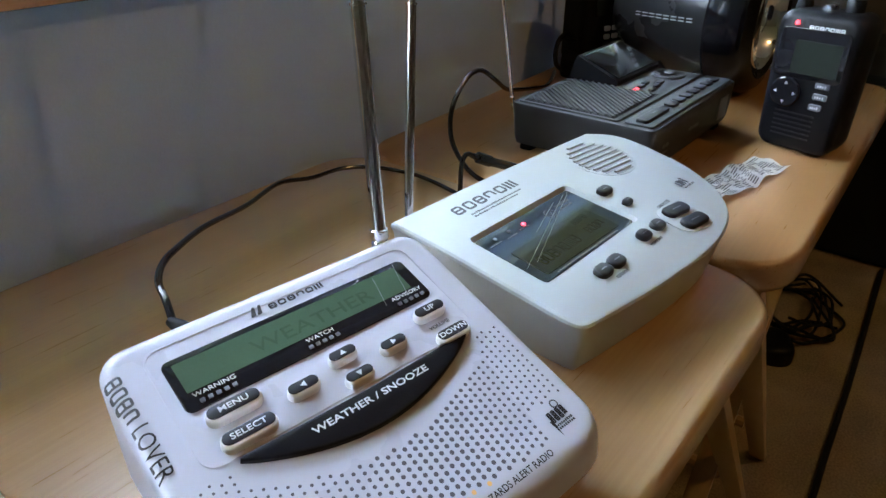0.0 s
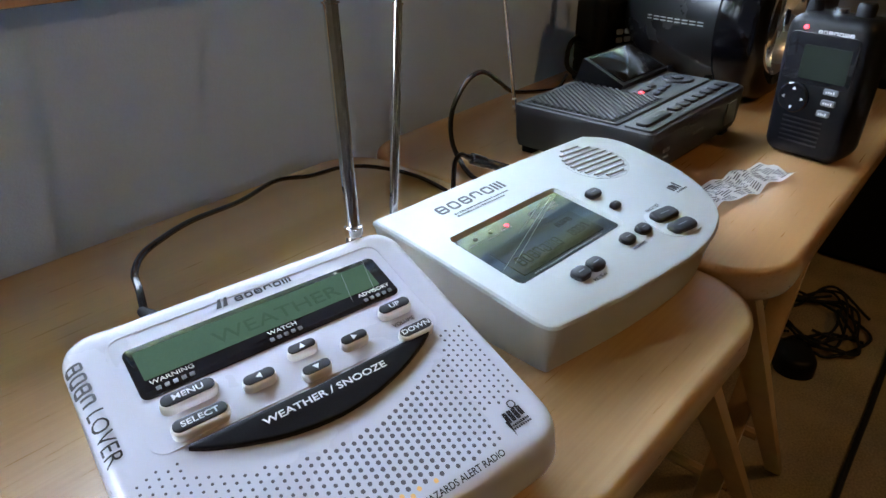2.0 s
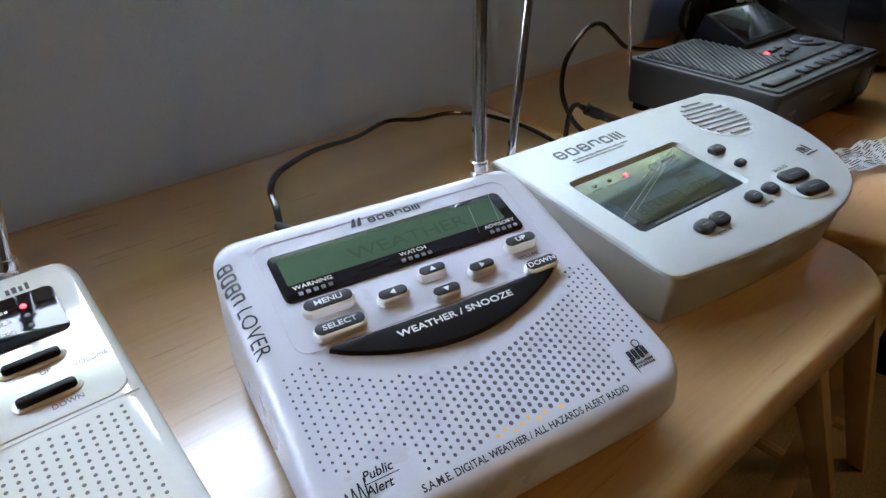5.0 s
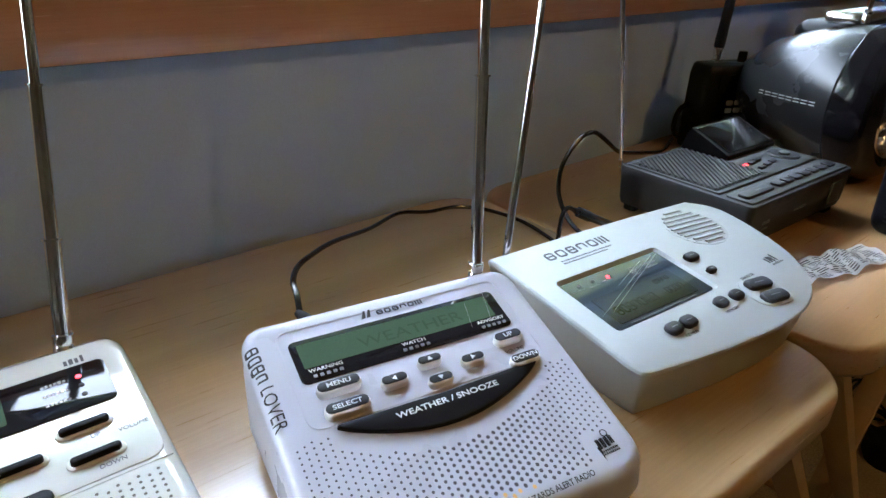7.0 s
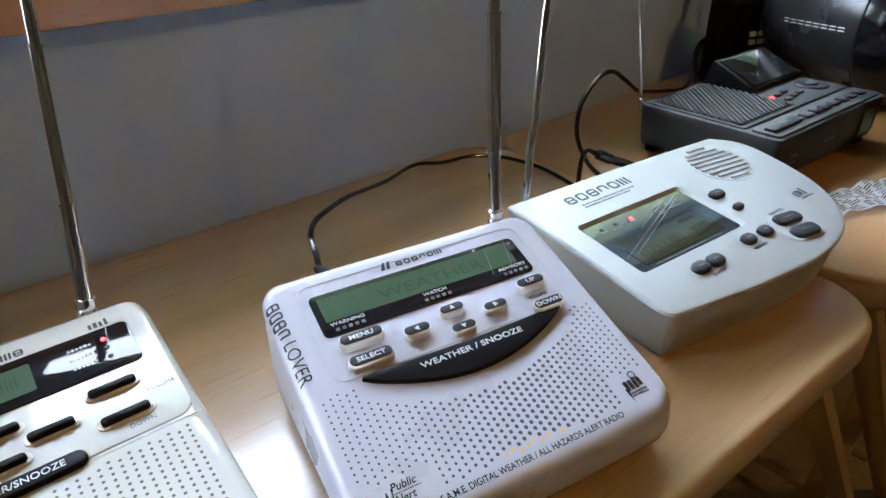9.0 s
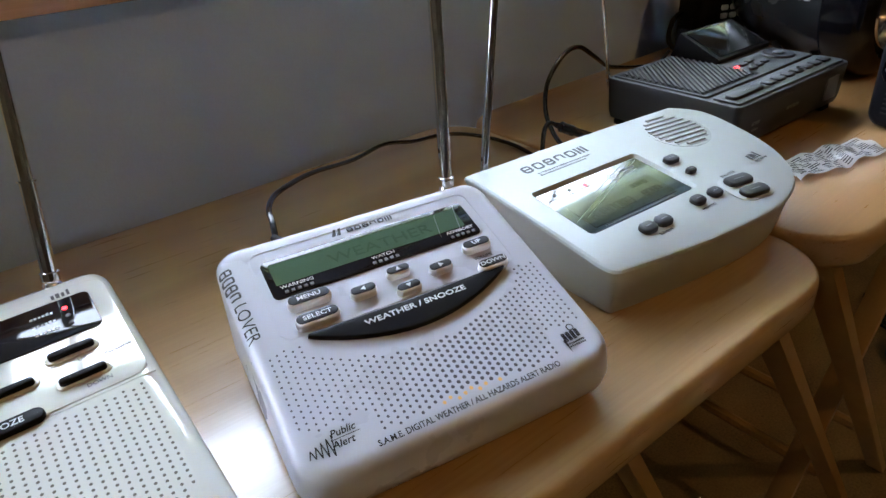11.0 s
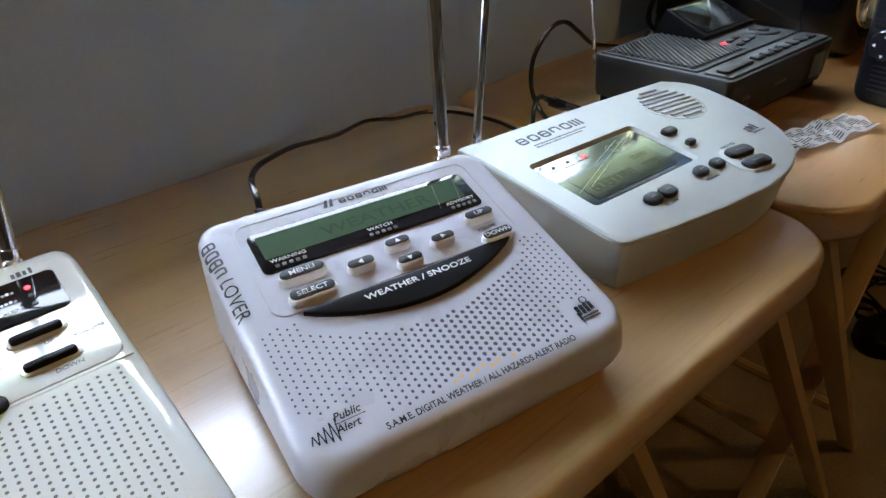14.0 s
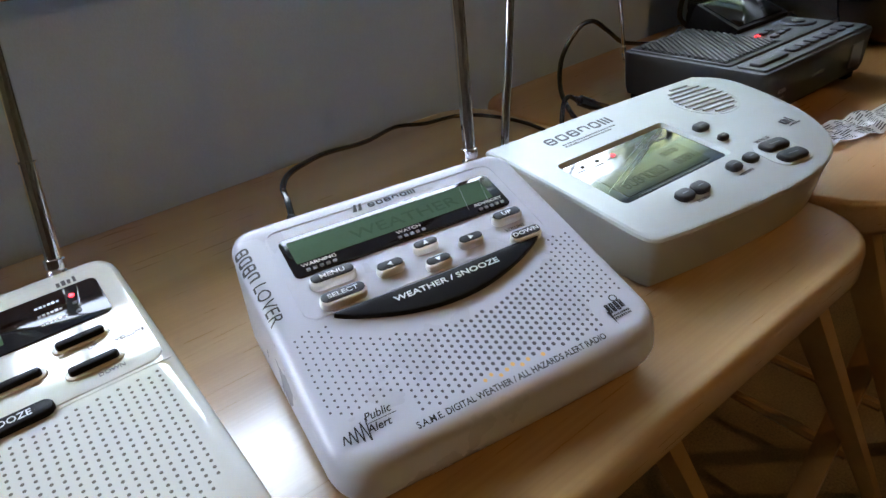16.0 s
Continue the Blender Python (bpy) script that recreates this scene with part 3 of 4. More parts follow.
for word, u, v, w, h in (("MENU", -0.0393, 0.0662, 0.0205, 0.0072), ("SELECT", -0.0395, 0.0552, 0.0205, 0.0072), ("UP", 0.0474, 0.0648, 0.0155, 0.0066),
                         ("DOWN", 0.0485, 0.0510, 0.0160, 0.0066), ("L", -0.0155, 0.0604, 0.0128, 0.0062), ("U", 0.0042, 0.0648, 0.0122, 0.0058),
                         ("D", 0.0045, 0.0540, 0.0122, 0.0058), ("R", 0.0240, 0.0590, 0.0122, 0.0058)):
    key = part("button", pill(w, h, -0.0006, 0.0036, 0.0011), button_white, radio, "white raised button with a dark inlay", at=on_face(u, v))
    part("inlay", pill(w * 0.93, h * 0.70, 0.0033, 0.0039, 0.0002), dark_key, key, at=pose(0, h * 0.08, 0))
    if len(word) > 1:
        part("word", letters(word, 0.0032, 0.012), white_print, key, at=pose(0, h * 0.08, 0.00395) @ Matrix.Diagonal((1.28, 1, 1, 1)))
    else:
        turn = {"U": 0, "L": 90, "D": 180, "R": 270}[word]
        part("arrow", slab([(-0.0013, -0.0009), (0.0013, -0.0009), (0.0, 0.0013)], 0.0, 0.00008), white_print, key, at=pose(0, h * 0.08, 0.0039, 0, 0, turn))
part("word", letters("VOLUME", 0.0027), grey_print, radio, at=on_face(0.0478, 0.0582, 0.0003))

arc = [(-0.0500, 0.0070)] + [(-0.0500 + 0.1 * k / 24, 0.0070 - 0.0150 * math.sin(math.pi * k / 24) ** 0.85) for k in range(1, 24)] + [(0.0500, 0.0070), (0.0494, 0.0081), (0.0, 0.0072), (-0.0494, 0.0081)]
snooze = part("snooze_bar", slab(arc, -0.001, 0.0026, 0.0008), black_satin, radio, "long curved black snooze button", at=on_face(0.0030, 0.0412), angle=50)
part("word", letters("WEATHER / SNOOZE", 0.0039, 0.013), white_print, snooze, at=pose(0.0, 0.0026, 0.0027) @ Matrix.Diagonal((1.36, 1, 1, 1)))

holes, glints = [], []
for i in range(41):
    u = -0.0650 + 0.0033 * i
    for j in range(-20, 20):
        v = 0.0443 + 0.0010 * i - 0.00278 * (j + i // 2 - i // 7)
        limit = 0.0425 - 0.0150 * max(0, math.sin(math.pi * (u - 0.003 + 0.052) / 0.104)) ** 0.85 - 0.0026 if -0.049 < u < 0.055 else 0.0466
        if v < limit and v > -0.0036 and not (u < -0.0385 and v < 0.0072 + 0.0010 * (u < -0.06)) and not (u > 0.0480 and v < 0.0090):
            (glints if v < -0.0012 and -0.012 < u < 0.020 else holes).append((u, v))


def hole_size(u):
    return 0.00050 + 0.00044 * math.exp(-((u - 0.014) / 0.040) ** 2)


part("speaker_grille", perforated(holes, 0.0030, 0.0025, hole_size, face_z, 0.00008, 0.00002), (white_plastic, hole_shade), radio, "perforated white speaker grille", angle=30)
# Row of holes whose orange floors stand in for a warm glint.
part("grille_glints", perforated(glints, 0.0030, 0.0025, hole_size, face_z, 0.00008, 0.00002), (white_plastic, glint_orange), radio, "grille holes with a warm glint painted as orange floors", angle=30)

part("caption", drape(letters("S.A.M.E. DIGITAL WEATHER / ALL HAZARDS ALERT RADIO", 0.00350, 0.016), pose(0.0025, -0.0073, 0) @ Matrix.Diagonal((0.94, 1, 1, 1))), black_print, radio)
part("sticker_word", drape(letters("LOVER", 0.0086), pose(-0.0680, 0.0663, 0, 0, 0, -90) @ Matrix.Diagonal((0.86, 1, 1, 1))), black_print, radio)
part("sticker_bar", drape(glyphs(4, 0.0195, 0.0062, 0.0010), pose(-0.0686, 0.0893, 0, 0, 0, -90)), black_print, radio)
pieces("maker_mark", joined(slab([(-0.0170, -0.002), (-0.0148, -0.002), (-0.0136, 0.0026), (-0.0148, 0.0026)], 0, 0.00008), slab([(-0.0142, -0.002), (-0.0122, -0.002), (-0.0110, 0.0026), (-0.0122, 0.0026)], 0, 0.00008),
     moved(glyphs(6, 0.0255, 0.0029, 0.0008), pose(0.0037, -0.0004, 0))), black_print, radio, at=on_face(0.0020, 0.1006, 0.0003))


def zigzag(u0, v0, w, h, n, thick):
    pts = [(u0 + w * k / n, v0 + (h * (0.35 + 0.65 * k / n) if k % 2 else -h * (0.2 + 0.5 * k / n))) for k in range(n + 1)]
    out = []
    for (a, b), (c, d) in zip(pts, pts[1:]):
        k = Vector((c - a, d - b)).normalized() * thick
        out.append(slab([(a + k.y, b - k.x), (c + k.y, d - k.x), (c - k.y, d + k.x), (a - k.y, b + k.x)], 0, 0.00008))
    return joined(*out)


part("alert_mark", drape(zigzag(-0.0055, 0.0, 0.0105, 0.0052, 9, 0.00024), pose(-0.0602, -0.0015, 0)), black_print, radio)
for text, u, v in (("Public", -0.0502, 0.0036), ("Alert", -0.0516, -0.0010)):
    part("word", drape(letters(text, 0.0043, 0.014), pose(u, v, 0) @ Matrix(((1, 0.25, 0, 0), (0, 1, 0, 0), (0, 0, 1, 0), (0, 0, 0, 1)))), black_print, radio)
part("mark_line", drape(box(-0.0560, -0.0440, 0.0011, 0.00138, 0, 0.00008), Matrix.Identity(4)), black_print, radio)
for x, dx, h in ((0.0330, 0.0040, 0.016), (0.0445, 0.0050, 0.019)):
    part("film_crease", slab([(x, -0.0075), (x + 0.00014, -0.0075), (x + dx + 0.00014, -0.0075 + h), (x + dx, -0.0075 + h)], 0.0009, 0.00096), crease_glint, plate)
hoop = round_outline(0.0036, 0.0036, 0.0017, 5)
part("hazard_mark", joined(moved(glyphs(4, 0.0092, 0.0048, 0.0009), pose(0, 0, 0)), moved(bars(9, 0.0095, 0.0010), pose(0, -0.0036, 0)), moved(bars(8, 0.0088, 0.0010), pose(0.0004, -0.0050, 0)),
     slab([(-0.0046, -0.0078), (-0.0036, -0.001), (-0.0052, -0.001)], 0, 0.00008),
     moved(loft([[(x, y, 0) for x, y in hoop], [(x, y, 0.0001) for x, y in hoop], [(x, y, 0.0001) for x, y in inset(hoop, 0.0005)]], False, False), pose(0.0022, 0.0040, 0))), black_print, radio, at=on_face(0.0585, 0.0022, 0.0003))
aerial("aerial", radio, (0.0584, 0.1135, 0.0580), (0.0584 + 0.0260, 0.1135 + 0.0490, 0.0580 + 0.36), ((0.0034, 0.110), (0.0029, 0.215), (0.0024, 0.33), (0.0019, 0.40)), "chrome telescopic aerial")
plug = part("power_plug", moved(revolve([(0.0030, -0.002), (0.0044, 0.0), (0.0044, 0.006), (0.0036, 0.0065), (0.0043, 0.008), (0.0043, 0.012), (0.0034, 0.0125), (0.0038, 0.014), (0.0034, 0.018), (0.0020, 0.024)], 16), pose(0, 0, 0, -90, 0, 0)), black_rubber, radio, "black ribbed power plug", at=pose(-0.028, 0.1115, 0.0465, 15, 0, 23))

# ---- the older cream radio at the table's end ----
OLD = math.degrees(math.atan(0.18))


def old_z(u, v):
    return 0.0580 + 0.18 * v


def on_old(u, v, up=0.0, turn=0.0):
    return on_slope(u, v, old_z(u, v) + up, OLD, turn)


old = thing("weather_radio", pose(0.060, 0.31, TOP, 0, 0, 0.0), "cream-white older weather radio with black slim buttons", "radio")
old_profile = [(-0.172, 0.0), (-0.180, 0.005), (-0.182, 0.012), (-0.1790, 0.0190), (-0.1735, 0.0242), (-0.1650, 0.0283), (-0.1, 0.0400), (-0.05, 0.0490), (-0.026, 0.0533), (-0.019, 0.0538),
               (-0.013, 0.0515), (-0.010, 0.046), (-0.008, 0.03), (-0.009, 0.004), (-0.013, 0.0)]
bm = swept_case(old_profile, 0.080, 0.010, 0.9, 8)
part("body", moved(bm, pose(-0.078, 0, 0)), cream_gloss, old, angle=60)
panel = part("display_panel", slab(round_outline(0.0920, 0.0270, 0.003, 4), -0.001, 0.0010, 0.0003), black_gloss, old, "black gloss display surround", at=on_old(-0.0590, -0.0455))
part("lcd", slab(round_outline(0.0480, 0.0165, 0.001, 2), 0.0, 0.0012), lcd_green, panel, "green-grey liquid crystal display", at=pose(-0.0185, 0.0, 0))
pieces("lcd_letter", glyphs(6, 0.030, 0.0070, 0.0007), lcd_mark, panel, at=pose(-0.0150, 0.0, 0.0013))
for k in range(3):
    part("indicator", slab(round_outline(0.0023, 0.0023, 0.0011, 4), 0.0005, 0.0014, 0.0003), (led_red if k == 0 else led_dark), panel, "small status light", at=pose(0.0345, 0.0060 - 0.0058 * k, 0))
    part("word", bars(6, 0.0100, 0.0016), white_print, panel, at=pose(0.0245, 0.0060 - 0.0058 * k, 0.0011))
part("control_panel", slab(round_outline(0.1490, 0.0730, 0.007, 5), -0.0015, 0.0004, 0.0003), cream_gloss, old, "glossy cream control panel", at=on_old(-0.0795, -0.0605))
for u, v, w in ((-0.0290, -0.0690, 0.0185), (-0.0285, -0.0855, 0.0185), (-0.0535, -0.0775, 0.0165), (-0.0710, -0.0690, 0.0165), (-0.0715, -0.0850, 0.0165), (-0.0890, -0.0775, 0.0165)):
    seat = part("button_seat", pill(w + 0.0034, 0.0062, -0.0008, 0.0012, 0.0006), cream_plastic, old, at=on_old(u, v))
    part("button", pill(w, 0.0034, 0.0010, 0.0038, 0.0008), black_satin, seat, "slim black button")
part("word", letters("UP", 0.0030), soft_print, old, at=on_old(-0.0265, -0.0750, 0.0006))
part("word", letters("DOWN", 0.0030), soft_print, old, at=on_old(-0.0240, -0.0915, 0.0006))
part("word", letters("VOLUME", 0.0030), soft_print, old, at=on_old(-0.0125, -0.0770, 0.0006))
bar_old = part("snooze_bar", pill(0.0640, 0.0074, -0.001, 0.0026, 0.001), black_satin, old, "long black snooze button", at=on_old(-0.0775, -0.0955))
part("word", letters("WEATHER/SNOOZE", 0.0042, 0.004), white_print, bar_old, at=pose(0.006, 0, 0.0027))
pieces("maker_mark", glyphs(7, 0.0330, 0.0040, 0.0009), grey_print, old, at=on_old(-0.0700, -0.0285, 0.0006))
part("hazard_mark", bars(4, 0.0090, 0.0042), grey_print, old, at=on_old(-0.0240, -0.0285, 0.0006))
holes = []
for j in range(25):
    for i in range(38):
        u, v = -0.0108 - 0.0037 * i, -0.1022 - 0.0029 * j - (0.00145 if i % 2 else 0)
        if v > -0.1700 + (0.012 if i < 1 else 0.006 if i < 2 else 0) and v < -0.1015 - (0.002 if i > 9 else 0):
            holes.append((u, v))
part("speaker_grille", perforated(holes, 0.0034, 0.0027, lambda u: 0.00068, old_z, 0.00008, 0.00002), (cream_gloss, old_hole_shade), old, "perforated cream speaker grille", angle=30)
part("seam", box(-0.154, -0.0035, -0.00025, 0.00025, -0.0006, 0.0002), cream_gloss, old, at=on_old(0, -0.0980))
aerial("aerial", old, (-0.0255, -0.0105, 0.047), (-0.0255 + 0.0475, -0.0105 + 0.0715, 0.047 + 0.30), ((0.0036, 0.056), (0.0031, 0.125), (0.0026, 0.20), (0.0021, 0.33)), "chrome telescopic aerial")

# ---- silver radio with the rounded end ----
SIL = math.degrees(math.atan(0.122))


def sil_z(u, v):
    return 0.0479 + 0.122 * v


def on_sil(u, v, up=0.0, turn=0.0):
    return on_slope(u, v, sil_z(u, v) + up, SIL, turn)


silver = thing("weather_radio", pose(0.268, 0.258, TOP, 0, 0, -3), "silver-grey weather radio with a tapered rounded end", "radio")
curve_pts = [tuple(p) for p in smooth_path([(0.0062, -0.1235, 0), (0.03, -0.1275, 0), (0.07, -0.1325, 0), (0.12, -0.1345, 0), (0.156, -0.127, 0), (0.180, -0.110, 0), (0.197, -0.081, 0), (0.204, -0.040, 0), (0.200, -0.020, 0), (0.186, -0.006, 0)], 4)]
back_pts = [(0.186 - 0.190 * k / 8, -0.006 + 0.0005 * k - 0.0015 * math.sin(math.pi * k / 8) * -1, 0) for k in range(1, 9)]
side_pts = [(-0.003 + 0.003 * k / 4, -0.002 - 0.12 * k / 4, 0) for k in range(1, 4)] + [(-0.0003, -0.1120, 0), (0.0004, -0.1165, 0), (0.0012, -0.1192, 0), (0.0028, -0.1215, 0)]
shape = [(p[0], p[1]) for p in (*curve_pts, *back_pts, *side_pts)]
rings = []
for d, drop, floor in ((0.0075, None, 0.0), (0.0062, None, 0.0025), (0.0015, 0.0055, 0), (0.0, 0.0024, 0), (0.0006, 0.0009, 0), (0.0020, 0.0, 0)):
    rings.append([(x, y, floor if drop is None else sil_z(*b) - drop) for (x, y), b in zip(inset(shape, d), shape)])
bm = loft(rings, True, False)
top_edges = [e for e in bm.edges if e.is_boundary]
well = [(x + 0.0620, y - 0.0670) for x, y in round_outline(0.0925, 0.0520, 0.0035, 4)][::-1]
well_v = [bm.verts.new((x, y, sil_z(x, y))) for x, y in well]
hole_edges = [bm.edges.new((well_v[i], well_v[(i + 1) % len(well_v)])) for i in range(len(well_v))]
bmesh.ops.triangle_fill(bm, use_beauty=True, use_dissolve=False, edges=top_edges + hole_edges)
low = [bm.verts.new((x, y, sil_z(x, y) - 0.0030)) for x, y in inset(well[::-1], 0.0022)[::-1]]
for i in range(len(well_v)):
    j = (i + 1) % len(well_v)
    bm.faces.new((well_v[i], well_v[j], low[j], low[i]))
bm.faces.new(low)
bmesh.ops.recalc_face_normals(bm, faces=bm.faces[:])
part("body", bm, silver_plastic, silver, angle=32)
disp = part("display_panel", slab(round_outline(0.0878, 0.0474, 0.0018, 3), 0.0002, 0.0010), panel_blue, silver, "dark blue-grey display surround", at=on_sil(0.0620, -0.0670, -0.0028))
part("lcd", slab(round_outline(0.0700, 0.0245, 0.0008, 2), 0.0, 0.0013), lcd_olive, disp, "olive liquid crystal display", at=pose(-0.002, -0.0080, 0))
pieces("lcd_letter", joined(moved(glyphs(7, 0.036, 0.0075, 0.0007), pose(-0.014, -0.0110, 0)), moved(glyphs(4, 0.016, 0.0058, 0.0006), pose(0.021, -0.0110, 0)), moved(glyphs(5, 0.014, 0.0040, 0.0005), pose(0.020, -0.0010, 0))), lcd_mark_olive, disp, at=pose(0, 0, 0.00135))
part("printing", joined(moved(bars(7, 0.010, 0.0013), pose(-0.036, 0.0148, 0)), moved(bars(6, 0.009, 0.0013), pose(-0.023, 0.0140, 0)), moved(bars(6, 0.009, 0.0013), pose(-0.011, 0.0150, 0)),
     moved(bars(9, 0.014, 0.0022), pose(0.028, 0.0165, 0)), moved(bars(8, 0.012, 0.0016), pose(0.028, 0.0128, 0)), moved(bars(28, 0.060, 0.0010), pose(-0.002, -0.0222, 0))), soft_print, disp, at=pose(0, 0, 0.00105))
hoop = round_outline(0.0076, 0.0076, 0.0037, 8)
part("round_mark", joined(loft([[(x, y, 0) for x, y in hoop], [(x, y, 0.0002) for x, y in hoop], [(x, y, 0.0002) for x, y in inset(hoop, 0.0005)]], False, False),
     slab([(-0.0022, 0.0014), (0.0, -0.0008), (0.0022, 0.0014), (0.0, -0.0018)], 0, 0.0001)), soft_print, disp, at=pose(0.0130, 0.0140, 0.00105))
for k, x in enumerate((-0.0330, -0.0210, -0.0085)):
    part("status_light", slab(round_outline(0.0026, 0.0026, 0.00125, 5), 0.0005, 0.0016, 0.0004), led_red if k == 2 else led_dark, disp, "small round status light", at=pose(x, 0.0172 if k == 2 else 0.0180, 0))

for u, v, w, h, turn in ((0.1195, -0.0625, 0.0115, 0.0078, 0), (0.1185, -0.0790, 0.0074, 0.0054, 0), (0.0925, -0.1040, 0.0098, 0.0082, 0), (0.1085, -0.1040, 0.0098, 0.0082, 0),
                         (0.0455, -0.1065, 0.0112, 0.0088, 0), (0.0582, -0.1065, 0.0112, 0.0088, 0), (0.1325, -0.1035, 0.0205, 0.0098, -8), (0.1300, -0.1165, 0.0205, 0.0098, -8)):
    key = part("button", slab(round_outline(w, h, h * 0.42, 5), -0.001, 0.0030, 0.0013), dark_key, silver, "dark grey domed rubber button", at=on_sil(u, v, 0, turn))
    part("symbol", box(-w * 0.2, w * 0.2, -0.0003, 0.0003, 0.0030, 0.0031), soft_print, key)
part("collar", slab(round_outline(0.030, 0.0275, 0.0095, 6), -0.0005, 0.0004, 0.0003), silver_plastic, silver, at=on_sil(0.1312, -0.1100, 0, -8))
for word, u, v, s in (("REVIEW", 0.0525, -0.1140, 0.0031), ("MEMORY", 0.0940, -0.1115, 0.0031), ("SNOOZE", 0.1352, -0.0945, 0.0034)):
    part("word", letters(word, s), grey_print, silver, at=on_sil(u, v, 0.0002))
pieces("maker_mark", glyphs(6, 0.0570, 0.0080, 0.0017), grey_print, silver, at=on_sil(0.0575, -0.0185, 0.0002))
part("printing", joined(moved(bars(24, 0.046, 0.0014), pose(0, 0, 0)), moved(bars(20, 0.040, 0.0014), pose(-0.003, -0.0026, 0))), grey_print, silver, at=on_sil(0.0590, -0.0262, 0.0002))
part("hazard_mark", joined(bars(4, 0.0075, 0.0050), moved(bars(7, 0.0085, 0.0011), pose(0.001, -0.0038, 0)), slab(round_outline(0.0032, 0.0026, 0.0012, 4), 0, 0.00008)), grey_print, silver, at=on_sil(0.1700, -0.0885, 0.0002) @ Matrix.Diagonal((1.45, 1.45, 1, 1)))
grille = part("speaker_ring", slab(round_outline(0.0470, 0.0470, 0.0234, 14), -0.0015, 0.0002), silver_plastic, silver, "round slotted speaker opening", at=on_sil(0.1585, -0.0365, 0, 85))
for k in range(9):
    x = -0.0200 + 0.0050 * k
    h = 2 * math.sqrt(0.0225 ** 2 - x * x) - 0.0030
    # Slots are flat strips; the shade of the openings is in their grey.
    part("slot", slab(round_outline(0.0016, h, 0.0007, 3), 0.00015, 0.00035), hole_grey, grille, at=pose(x, 0, 0))
    part("slat", pill(0.0024, h, 0.0001, 0.0012, 0.0007), silver_plastic, grille, at=pose(x + 0.0024, 0, 0))
aerial("aerial", silver, (0.0150, 0.0040, 0.030), (0.0150 + 0.098, 0.0040 + 0.066, 0.030 + 0.40), ((0.0027, 0.128), (0.0022, 0.24), (0.0018, 0.42)), "thin chrome telescopic aerial")
part("power_plug", tube([(0.1130, 0.0385, 0.0405), (0.1165, 0.0375, 0.0385), (0.1170, 0.0374, 0.0383), (0.1270, 0.0340, 0.0330), (0.1275, 0.0338, 0.0328), (0.1420, 0.0260, 0.0260), (0.1480, 0.0100, 0.0230), (0.1490, -0.0020, 0.0220)],
     [0.0020, 0.0026, 0.0042, 0.0042, 0.0034, 0.0034, 0.0030, 0.0028], 12, 1), cable_black, silver, "glossy black power plug")
for (a0, b0), (a1, b1), wd in (((0.92, 0.05), (0.02, 0.72), 0.00022), ((0.97, 0.06), (0.12, 0.72), 0.00016), ((0.78, 0.08), (0.39, 0.35), 0.00022)):
    p, q = Vector((-0.0439 + 0.0878 * a0, 0.0237 - 0.0474 * b0)), Vector((-0.0439 + 0.0878 * a1, 0.0237 - 0.0474 * b1))
    s = (q - p).normalized() * wd
    part("film_crease", slab([(p.x + s.y, p.y - s.x), (p.x - s.y, p.y + s.x), (q.x - s.y * 0.4, q.y + s.x * 0.4), (q.x + s.y * 0.4, q.y - s.x * 0.4)], 0.0013, 0.00142), crease_glint, disp)

# ---- desktop scanner with the tilted screen ----
desk = thing("desktop_scanner", pose(0.495, 0.207, TOP, 0, 0, -0.5), "dark grey desktop radio scanner with a raised tilted screen", "scanner")
W3, D3, H3 = 0.176, 0.130, 0.044
part("body", moved(loft([[(x, y, z) for x, y in inset(round_outline(W3, D3, 0.006, 4), i)] for i, z in ((0.004, 0.006), (0.002, 0.012), (0.0005, 0.035), (0, 0.0405), (0.0008, 0.0425), (0.003, H3 - 0.001))]), pose(W3 / 2, D3 / 2, 0)), scanner_grey, desk)
for x, y in ((0.014, 0.012), (W3 - 0.014, 0.012), (0.014, D3 - 0.012), (W3 - 0.014, D3 - 0.012)):
    part("foot", slab([(x + a, y + b) for a, b in round_outline(0.016, 0.012, 0.003, 3)], 0.0, 0.0065), black_rubber, desk)
part("top_panel", slab([(x + W3 / 2, y + 0.0785) for x, y in round_outline(W3 - 0.008, 0.094, 0.003, 3)], H3 - 0.002, H3 + 0.0005, 0.0006), scanner_top, desk, "lighter grey top panel")
part("front_strip", slab([(x + W3 / 2, y + 0.0155) for x, y in round_outline(W3 - 0.010, 0.024, 0.003, 3)], H3 - 0.002, H3 + 0.0006, 0.0006), scanner_top, desk)
gr3 = part("speaker_grille", box(0.007, 0.087, 0.036, 0.120, H3, H3 + 0.0008), black_rubber, desk, "ribbed speaker grille")
rib_way = Vector((0.64, 0.77))
rib_side = Vector((0.77, -0.64))
for k in range(-14, 15):
    o = Vector((0.047, 0.078)) + rib_side * 0.0040 * k
    lo = max((0.0085 - o.x) / rib_way.x, (0.0375 - o.y) / rib_way.y)
    hi = min((0.0855 - o.x) / rib_way.x, (0.1185 - o.y) / rib_way.y)
    if hi - lo > 0.004:
        m = o + rib_way * (lo + hi) / 2
        part("rib", box(-0.0012, 0.0012, (lo - hi) / 2, (hi - lo) / 2, H3 + 0.0004, H3 + 0.0022, 0.0004, 1), scanner_top, gr3, at=pose(m.x, m.y, 0, 0, 0, math.degrees(math.atan2(-rib_way.x, rib_way.y))))
